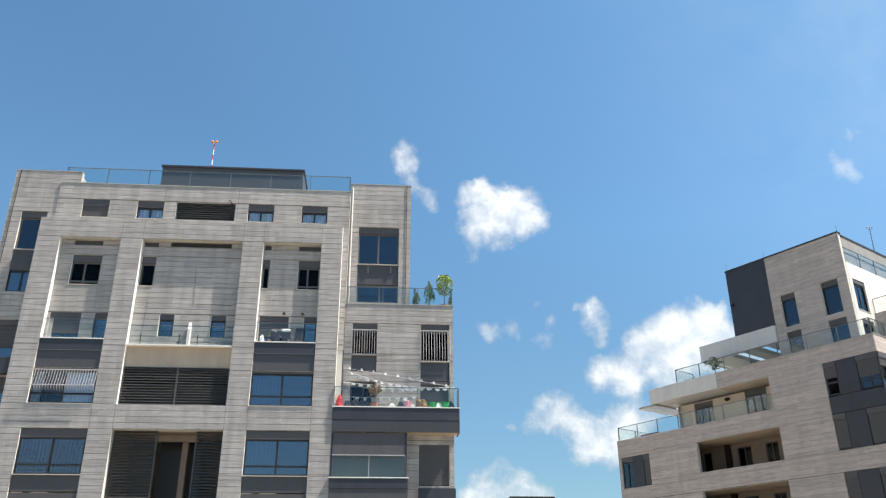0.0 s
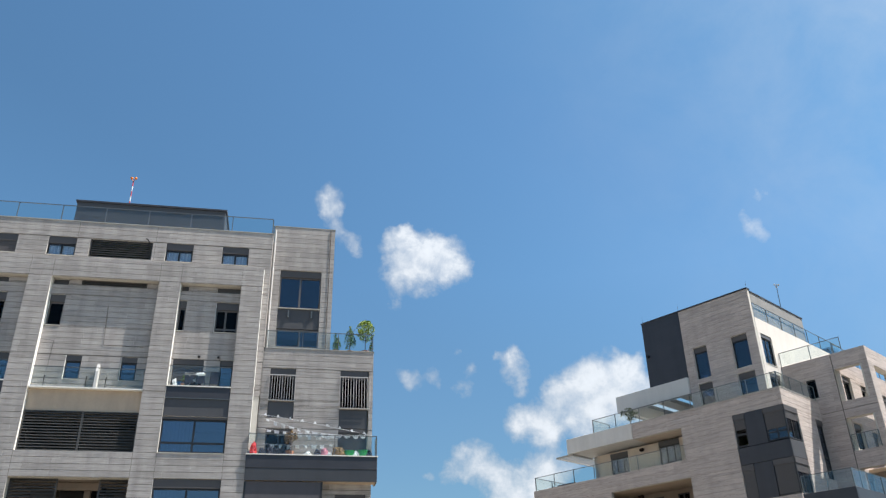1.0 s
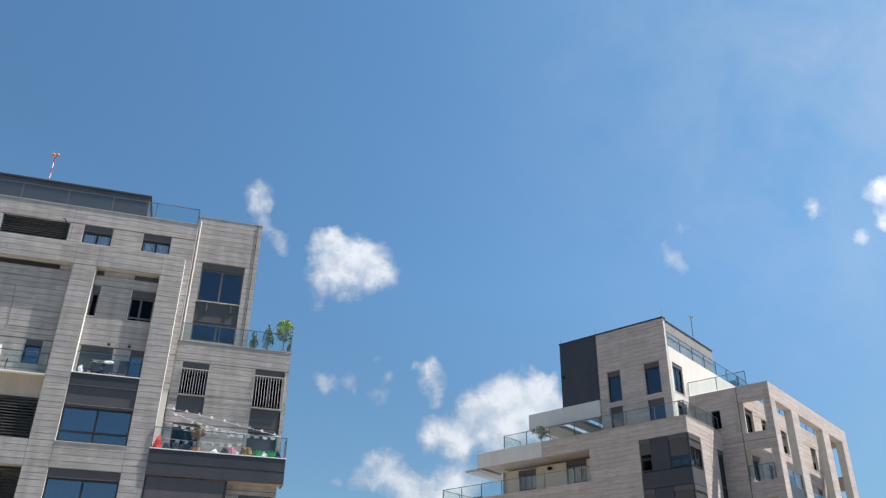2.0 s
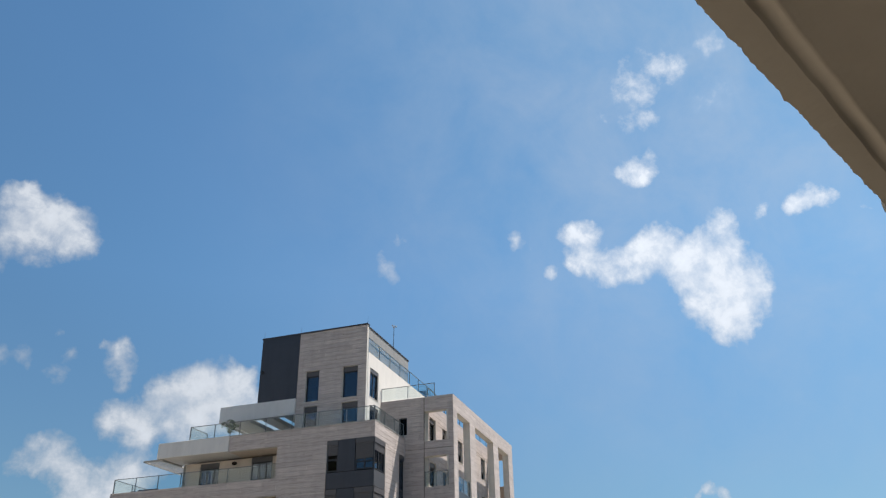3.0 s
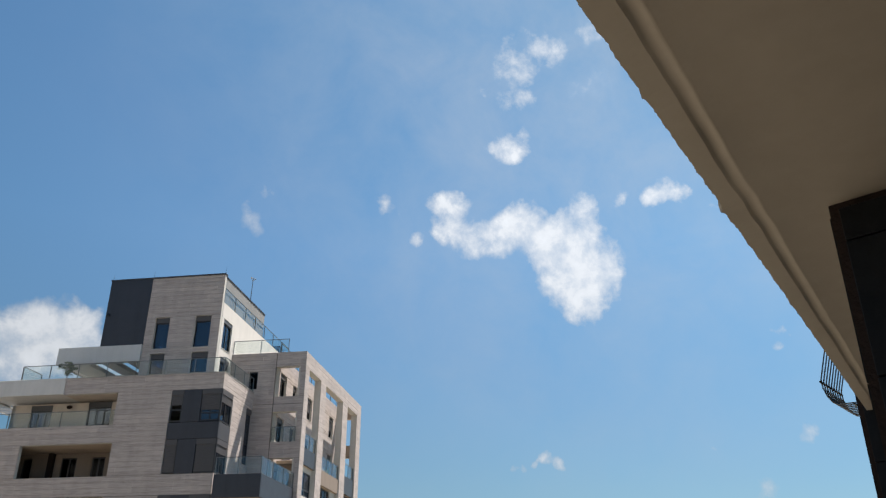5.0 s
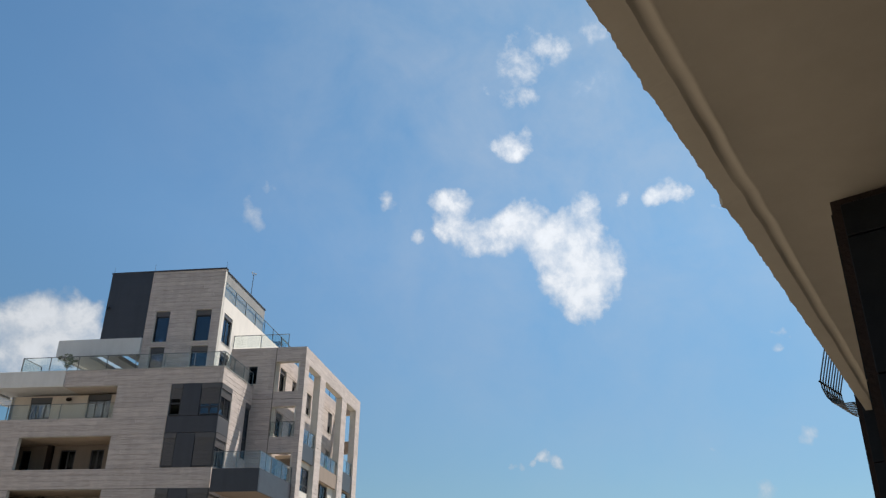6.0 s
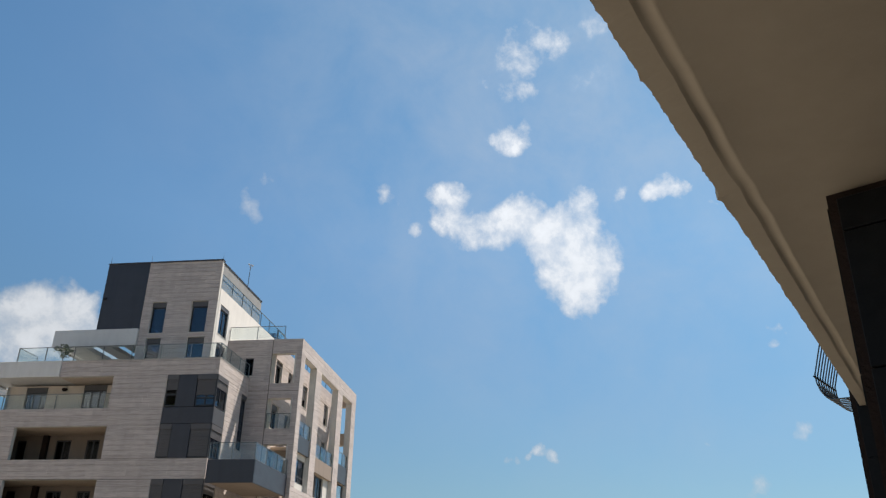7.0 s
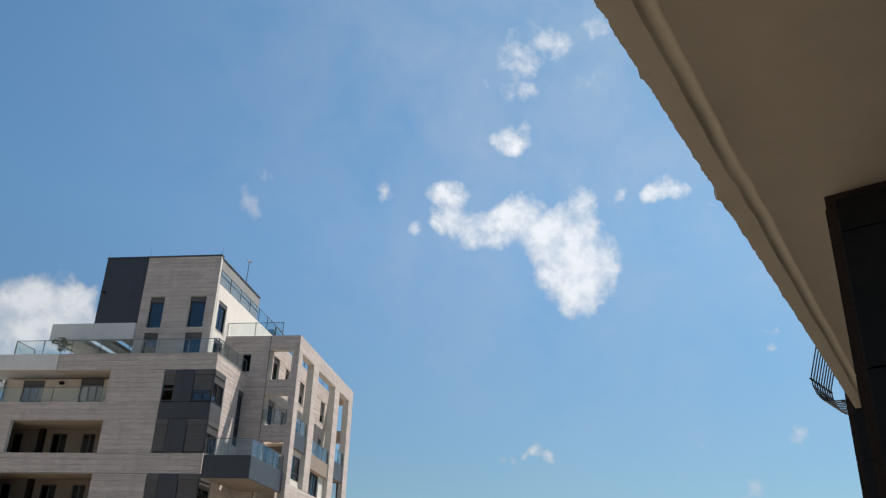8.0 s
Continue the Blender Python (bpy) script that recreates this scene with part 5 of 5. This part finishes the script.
for name, pts, r in (("cable", [(1.42, 43.42, 25.2), (1.42, 43.42, 21.0), (1.40, 43.42, 17.5)], 0.016),
                     ("cable", [(-10.2, 42.58, 19.3), (-10.09, 42.58, 17.06), (-8.05, 42.58, 17.04)], 0.007),
                     ("cable", [(-13.2, 42.3, 17.2), (-12.55, 42.58, 17.2), (-12.6, 42.58, 15.6)], 0.007),
                     ("cable", [(-20.70, 42.63, 25.0), (-20.70, 42.63, 15.0)], 0.016)):
    bm = bmesh.new()
    for a, b in zip(pts, pts[1:]):
        tube(bm, a, b, r, segments=6)
    part(name, bm, BROWN, block, "thin brown cable on the stone")
for a in (-12.55, -10.55, -9.6):
    bm = bmesh.new()
    tube(bm, (a, 42.3, 15.0), (a + 0.05, 42.16, 15.22), 0.025)
    tube(bm, (a, 42.36, 14.7), (a, 42.3, 15.0), 0.02)
    part("bracket", bm, ALU, block)
for a in (-5.2, -4.2):
    bm = bmesh.new()
    tube(bm, (a, 42.5, 16.62), (a, 42.38, 16.58), 0.09, 0.06)
    part("lamp", bm, ALU, block)

bm = bmesh.new()
tube(bm, (-8.62, 42.62, 23.22), (-8.72, 42.40, 23.34), 0.03)
tube(bm, (-8.72, 42.40, 23.34), (-8.78, 42.30, 23.30), 0.045, 0.03)
part("camera_bracket", bm, ALU, block, "small black camera on a bracket")

# masts on the roofs
mast = thing("roof_mast", pose(-10.77, 45.5, 26.72), "red and white striped mast with an orange head on the roof", "mast")
for k in range(6):
    bm = bmesh.new()
    tube(bm, (0, 0, k * 0.36), (0.003, 0, k * 0.36 + 0.36), 0.030)
    part("pole", bm, (CLOTH, RED)[k % 2], mast)
for a in (-0.12, 0.12):
    bm = bmesh.new()
    tube(bm, (0, 0, 2.14), (a, 0, 2.36), 0.02)
    bmesh.ops.create_uvsphere(bm, u_segments=10, v_segments=6, radius=0.09, matrix=Matrix.Translation((a, 0, 2.38)))
    part("lamp", bm, ORANGE, mast)
for u, v, z0, z1, label in ((-23.66, 56.0, 24.1, 26.6, "thin grey roof mast with a forked head"),):
    m = thing("roof_mast", Matrix.Translation(b_world(u, v, z0)), label, "mast")
    bm = bmesh.new()
    tube(bm, (0, 0, 0), (0.06, 0, z1 - z0), 0.032, 0.026)
    part("pole", bm, STEEL, m)
    for a in (-0.16, 0.02, 0.2):
        bm = bmesh.new()
        tube(bm, (0.05, 0, z1 - z0 - 0.12), (0.06 + a, 0, z1 - z0 + 0.1), 0.02)
        bmesh.ops.create_uvsphere(bm, u_segments=8, v_segments=6, radius=0.06, matrix=Matrix.Translation((0.06 + a, 0, z1 - z0 + 0.12)))
        part("lamp", bm, SLAB, m)
for u in (-31.6, -28.5, -23.1):
    m = thing("lightning_rod", Matrix.Translation(b_world(u, 49.9, 24.44)), "thin steel lightning rod on the parapet", "rod")
    bm = bmesh.new()
    tube(bm, (0, 0, 0), (0, 0, 0.55), 0.014, 0.006)
    part("rod", bm, STEEL, m)
    bm = bmesh.new()
    tube(bm, (0, 0, 0), (0, 0, 0.05), 0.04)
    part("foot", bm, STEEL, m)
panel(tower, "camera_box", PB, -31.5, -31.3, -0.22, -0.02, 21.66, 21.82, ALU)


# ---- plants ----
def plant(name, m, label, pot, trunk_to, crown, count, size, leaf, seed):
    """A pot (radius, height), a trunk up to a height, and a crown of leaves: centre height, radii."""
    ob = thing(name, m, label, "plant")
    rng = random.Random(seed)
    bm = bmesh.new()
    r, h = pot
    bmesh.ops.create_cone(bm, cap_ends=True, segments=16, radius1=r * 0.75, radius2=r, depth=h, matrix=Matrix.Translation((0, 0, h / 2)))
    part("pot", bm, CLAY, ob)
    bm = bmesh.new()
    tube(bm, (0, 0, h * 0.8), (0.03, 0.01, trunk_to), 0.025, 0.015)
    cz, rx, rz = crown
    for i in range(7):
        a = rng.random() * 6.28
        tube(bm, (0.03, 0.01, trunk_to * (0.7 + 0.3 * rng.random())), (rx * 0.7 * math.cos(a), rx * 0.7 * math.sin(a), cz + rz * rng.uniform(-0.5, 0.8)), 0.010, 0.004, 5)
    part("trunk", bm, BARK, ob)
    verts, faces = [], []
    tips = [(rng.gauss(0, 0.55), rng.gauss(0, 0.55), rng.gauss(0, 0.55)) for _ in range(max(6, count // 22))]
    for i in range(count):
        t = tips[i % len(tips)]
        q = [t[k] + rng.gauss(0, 0.17) for k in range(3)]
        n = math.sqrt(sum(v * v for v in q))
        if n > 1.05:
            q = [v / n * rng.uniform(0.8, 1.05) for v in q]
        taper = 1.0 if rz < rx * 1.4 else max(0.25, 0.75 - 0.5 * q[2])
        c = Vector((q[0] * rx * taper, q[1] * rx * taper, cz + q[2] * rz))
        e = Euler((rng.uniform(-1.2, 1.2), rng.uniform(-1.2, 1.2), rng.uniform(0, 6.28))).to_matrix()
        s = size * rng.uniform(0.6, 1.3)
        k = len(verts)
        for dx, dy, dz in ((-1, 0, 0), (0, -0.45, 0.15), (1, 0, 0), (0, 0.45, 0.15)):
            verts.append(c + e @ Vector((dx * s, dy * s, dz * s)))
        faces.append((k, k + 1, k + 2, k + 3))
    mesh = bpy.data.meshes.new("crown")
    mesh.from_pydata(verts, [], faces)
    mesh.materials.append(leaf)
    cr = new("crown", mesh)
    cr.parent = ob
    cr["kind"] = "stuff"
    return ob


plant("potted_tree", pose(3.62, 43.25, 17.2), "small round-headed green tree in a terrace pot", (0.24, 0.38), 1.25, (1.58, 0.52, 0.62), 1300, 0.06, PALE_LEAF, 3)
plant("potted_shrub", pose(2.76, 43.25, 17.2), "slim upright green shrub in a terrace pot", (0.2, 0.35), 1.5, (1.08, 0.38, 0.80), 800, 0.052, LEAF, 5)
plant("potted_shrub", pose(2.0, 43.25, 17.2), "low green shrub in a terrace pot beside the wall", (0.2, 0.35), 1.0, (0.85, 0.30, 0.55), 700, 0.05, LEAF, 7)
plant("potted_shrub", pose(3.95, 43.3, 17.2), "leaning green climber beside the glass rail", (0.16, 0.3), 0.9, (0.75, 0.16, 0.55), 160, 0.045, LEAF, 8)
plant("potted_plant", Matrix.Translation(b_world(-32.4, 47.85, 16.2)), "grey-green spiky plant in a terrace pot", (0.22, 0.35), 0.8, (1.15, 0.62, 0.42), 420, 0.085, DRY_LEAF, 9)
plant("potted_plant", Matrix.Translation(b_world(-18.3, 61.2, 11.27)), "dark green bush on a frame balcony", (0.22, 0.35), 0.9, (1.1, 0.35, 0.8), 420, 0.06, LEAF, 10)
plant("potted_plant", pose(-0.17, 42.5, 11.40), "dry straw-coloured plant on the balcony", (0.22, 0.35), 0.9, (1.05, 0.34, 0.32), 420, 0.07, STRAW, 11)

# ---- washing lines and clutter on the stone block's balcony ----
lines = [((-1.95, 42.78, 13.72), (4.06, 42.4, 12.62), -0.06), ((-1.8, 42.78, 13.6), (3.95, 42.4, 12.65), 0.33), ((-1.9, 42.7, 12.94), (3.76, 42.36, 12.62), 0.10), ((-1.7, 42.7, 12.14), (2.12, 42.5, 12.14), 0.05), ((-0.9, 42.7, 12.62), (3.45, 42.5, 12.66), 0.06)]
rng = random.Random(21)
for k, (p, q, sag) in enumerate(lines):
    line = thing("washing_line", Matrix.Translation(p), "sagging white line hung with small white cloths", "washing line")
    tagged(line, group="washing lines on the balcony")
    p, q = Vector(p), Vector(q)
    n = 28 if k < 3 else 18
    pts = [(q - p) * (i / n) + Vector((0, 0, -sag * 4 * (i / n) * (1 - i / n))) for i in range(n + 1)]
    rod(pts, 0.007, "rope", line, CLOTH)
    step = 3 if k == 0 else 2
    for i in range(2, n, step) if k < 2 else range(3, n, 2):
        a = pts[i]
        w, h = rng.uniform(0.08, 0.16), rng.uniform(0.10, 0.20)
        side_way = (q - p).normalized()
        bm = bmesh.new()
        top = [bm.verts.new(a + side_way * s * w * (1 if k else 0.25) + Vector((0, 0.008, 0.12 if not k else 0))) for s in (-1, 1)]
        low_v = [bm.verts.new(a + side_way * s * w * rng.uniform(0.6, 1.0) + Vector((rng.uniform(-0.02, 0.02), rng.uniform(-0.05, 0.05), (-h if k != 3 else -h * 1.2) if k else -0.02))) for s in (-1, 1)]
        bm.faces.new((top[0], top[1], low_v[1], low_v[0]))
        bmesh.ops.solidify(bm, geom=bm.faces[:], thickness=0.012)
        part("cloth", bm, CLOTH, line)


def lump(name, m, size, mat, label, category, seed, squash=0.7):
    """A soft heap or a rounded vessel, uneven all round."""
    bm = bmesh.new()
    bmesh.ops.create_icosphere(bm, subdivisions=3, radius=1.0)
    for v in bm.verts:
        f = 1 + 0.5 * noise.noise(v.co * 1.9 + Vector((seed, 0, 0))) + 0.25 * noise.noise(v.co * 4.1 + Vector((0, seed, 0)))
        v.co = Vector((v.co.x * size[0] * f, v.co.y * size[1] * f, max(v.co.z * f, -0.75) * size[2]))
        v.co.z += 0.75 * size[2]
    ob = solo(name, bm, mat, label, category)
    ob.matrix_world = m
    return ob


def tub(name, m, r, h, mat, label):
    ob = thing(name, m, label, "tub")
    bm = bmesh.new()
    prof = [(r * 0.72, 0.0), (r, h), (r * 1.07, h), (r * 1.07, h - 0.03), (r * 0.96, h - 0.03), (r * 0.68, 0.03)]
    loops = [[bm.verts.new((a * math.cos(i * math.pi / 10), a * math.sin(i * math.pi / 10), z)) for i in range(20)] for a, z in prof]
    for p, q in zip(loops, loops[1:]):
        for i in range(20):
            bm.faces.new((p[i], p[(i + 1) % 20], q[(i + 1) % 20], q[i]))
    bm.faces.new(loops[0][::-1])
    bm.faces.new(loops[-1])
    part("bowl", bm, mat, ob)
    for s in (-1, 1):
        b = bmesh.new()
        tube(b, (s * r * 1.02, -0.08, h - 0.02), (s * r * 1.12, 0, h + 0.03), 0.015)
        part("handle", b, mat, ob)
    return ob


FL = 11.40
tub("wash_tub", pose(2.9, 42.55, FL), 0.27, 0.42, GREEN, "green plastic tub on the balcony floor")
tub("wash_tub", pose(3.6, 42.55, FL), 0.25, 0.46, GREEN, "green plastic bowl beside the tub")
lump("cushion", pose(2.3, 42.5, FL), (0.34, 0.2, 0.34), STRAW, "tan cushion leaning behind the glass", "cushion", 2.0)
lump("watering_can", pose(-2.0, 42.5, FL), (0.17, 0.14, 0.42), RED, "red plastic can behind the glass", "can", 3.0)
for k, x in enumerate((-1.55, -1.15, -0.8, -0.5)):
    lump("plant_bag", pose(x, 42.5, FL), (0.17, 0.14, 0.27 + 0.05 * (k % 2)), DARKCLOTH, "dark plant bag in a row behind the glass", "bag", 5.0 + k)
for k, (x, mat, word) in enumerate(((0.75, CLOTH, "white"), (1.25, DARKCLOTH, "dark"), (1.62, PINK, "pink"), (1.9, CLOTH, "white"), (3.2, CLOTH, "white"), (3.85, DARKCLOTH, "dark"))):
    lump("laundry_heap", pose(x, 42.5, FL), (0.19, 0.11, 0.19 + 0.06 * (k % 3)), mat, "crumpled %s washing heaped behind the glass" % word, "laundry", 11.0 + k)
# on the right-hand let-in balcony: two planters and a folded frame
lump("white_urn", pose(-6.25, 42.45, 14.9), (0.10, 0.08, 0.26), CLOTH, "white urn behind the balcony glass", "urn", 31.0)
plant("potted_shrub", pose(-5.85, 42.45, 14.9), "small green shrub behind the balcony glass", (0.1, 0.2), 0.4, (0.45, 0.14, 0.2), 120, 0.035, LEAF, 33)
rack = thing("drying_rack", pose(-5.3, 42.42, 14.9), "light metal drying rack behind the balcony glass", "rack")
for a, b in (((-0.4, 0, 0), (0.4, 0.05, 0.8)), ((0.4, 0, 0), (-0.4, 0.05, 0.8)), ((-0.5, 0.05, 0.8), (0.5, 0.05, 0.8)), ((-0.5, 0.0, 0.7), (0.5, 0.0, 0.7))):
    bm = bmesh.new()
    tube(bm, a, b, 0.014)
    part("tube", bm, BARS, rack)
lump("towel", pose(-5.0, 42.42, 15.55), (0.22, 0.06, 0.10), CLOTH, "white towel over the drying rack", "towel", 41.0)


def folded_chair(m, seed):
    """A folding chair shut flat and leant on the wall."""
    ob = thing("folding_chair", m, "dark folding chair shut and leant on the balcony wall", "chair")
    for a in (-0.22, 0.22):
        bm = bmesh.new()
        tube(bm, (a, -0.06, 0), (a, 0.06, 0.92), 0.014)
        part("leg", bm, ALU, ob)
        bm = bmesh.new()
        tube(bm, (a * 0.86, -0.09, 0), (a * 0.86, 0.03, 0.62), 0.014)
        part("leg", bm, ALU, ob)
    for name, z0, z1, d in (("seat", 0.22, 0.60, -0.045), ("backrest", 0.62, 0.90, 0.035)):
        bm = box_mesh(-0.20, 0.20, d - 0.012, d + 0.012, z0, z1)
        bmesh.ops.bevel(bm, geom=bm.edges[:], offset=0.008, segments=1, affect="EDGES")
        part(name, bm, DARKCLOTH, ob)
    return ob


for k, (a, tilt) in enumerate(((-5.55, 2), (-4.95, -4), (-4.3, 3))):
    tagged(folded_chair(pose(a, 42.45, 14.9, 0, tilt, 0), k), group="folding chairs on the balcony")

# ---- seat on the far terrace of the stepped building ----
sofa = thing("garden_sofa", Matrix.Translation(b_world(-39.35, 48.55, 13.0)) @ Matrix.Rotation(radians(TURN_B), 4, "Z"), "low dark garden sofa on the roof terrace", "sofa")
for name, dims, mat in (("seat", (-0.85, 0.85, -0.36, 0.36, 0.30, 0.48), DARKCLOTH), ("backrest", (-0.85, 0.85, 0.24, 0.40, 0.48, 0.80), DARKCLOTH),
                        ("armrest", (-0.95, -0.86, -0.36, 0.40, 0.22, 0.66), GREY), ("armrest", (0.86, 0.95, -0.36, 0.40, 0.22, 0.66), GREY)):
    bm = box_mesh(*dims)
    bmesh.ops.bevel(bm, geom=bm.edges[:], offset=0.03, segments=2, affect="EDGES")
    part(name, bm, mat, sofa)
for a in (-0.9, 0.9):
    for d in (-0.3, 0.34):
        bm = box_mesh(a - 0.03, a + 0.03, d - 0.03, d + 0.03, 0.0, 0.30)
        part("leg", bm, ALU, sofa)

# ---- far building whose roof shows between the two blocks ----
far = thing("distant_building", pose(13.2, 74.0, -0.16), "dark flat-roofed building far behind", "building")
ORIGIN[far] = Vector((13.2, 74.0, -0.16))
far_face = Face("v", 70.0)
wall(far, "wall", far_face, 11.4, 15.0, -0.1, 10.35, 0.3, [(12.0, 13.0, 7.2, 8.8), (13.6, 14.6, 7.2, 8.8)], mat=GREY)
panel(far, "roof", far_face, 11.3, 15.1, -0.1, 8.0, 10.35, 10.6, NAVY)
for a in (12.0, 13.6):
    window(far, far_face, a, a + 1.0, 7.2, 8.8, columns=(0.5,))


# ---- stone slabs, last: the first ones of each building singly, the rest joined ----
unit = bpy.data.meshes.new("stone_slab")
ub = box_mesh(-0.5, 0.5, -0.5, 0.5, -0.5, 0.5)
ub.to_mesh(unit)
ub.free()
unit.materials.append(STONE)
unit_b = unit.copy()
unit_b.materials[0] = STONE_B
rng = random.Random(12)
rest = {}
single = {}
for parent, face, a0, a1, z0, z1 in SLABS:
    lift = rng.uniform(0.0, 0.004)
    gap = 0.009 if parent is block else 0.006
    p, q = face.at(a0 + 0.002, -lift, z0 + gap), face.at(a1 - 0.002, 0.03, z1 - gap)
    lo = [min(p[i], q[i]) for i in range(3)]
    hi = [max(p[i], q[i]) for i in range(3)]
    if min(hi[2] - lo[2], a1 - a0) < 0.01:
        continue
    near = (face is FRAME and z0 > 13.0) if parent is block else (face is FB and a0 > -30 and z0 > 9.0)
    if near and single.get(parent, 0) < 300 and a1 - a0 > 0.3 and z1 - z0 > 0.2:
        single[parent] = single.get(parent, 0) + 1
        ob = new("stone_slab", unit if parent is block else unit_b)
        ob.parent = parent
        centre_point = Vector([(u + v) / 2 for u, v in zip(lo, hi)]) - ORIGIN[parent]
        ob.matrix_local = Matrix.LocRotScale(centre_point, None, [v - u for u, v in zip(lo, hi)])
    else:
        rest.setdefault(parent, []).append((lo, hi))
for parent, boxes in rest.items():
    verts, faces = [], []
    for lo, hi in boxes:
        k = len(verts)
        verts += [(x, y, z) for z in (lo[2], hi[2]) for y in (lo[1], hi[1]) for x in (lo[0], hi[0])]
        faces += [[k + i for i in f] for f in ((0, 2, 3, 1), (4, 5, 7, 6), (0, 1, 5, 4), (2, 6, 7, 3), (0, 4, 6, 2), (1, 3, 7, 5))]
    mesh = bpy.data.meshes.new("stone_cladding")
    mesh.from_pydata(verts, [], faces)
    mesh.materials.append(STONE if parent is block else STONE_B)
    ob = new("stone_cladding", mesh)
    ob.parent, ob.location = parent, -ORIGIN[parent]
    tagged(ob, "courses of pale limestone slabs", kind="stuff")
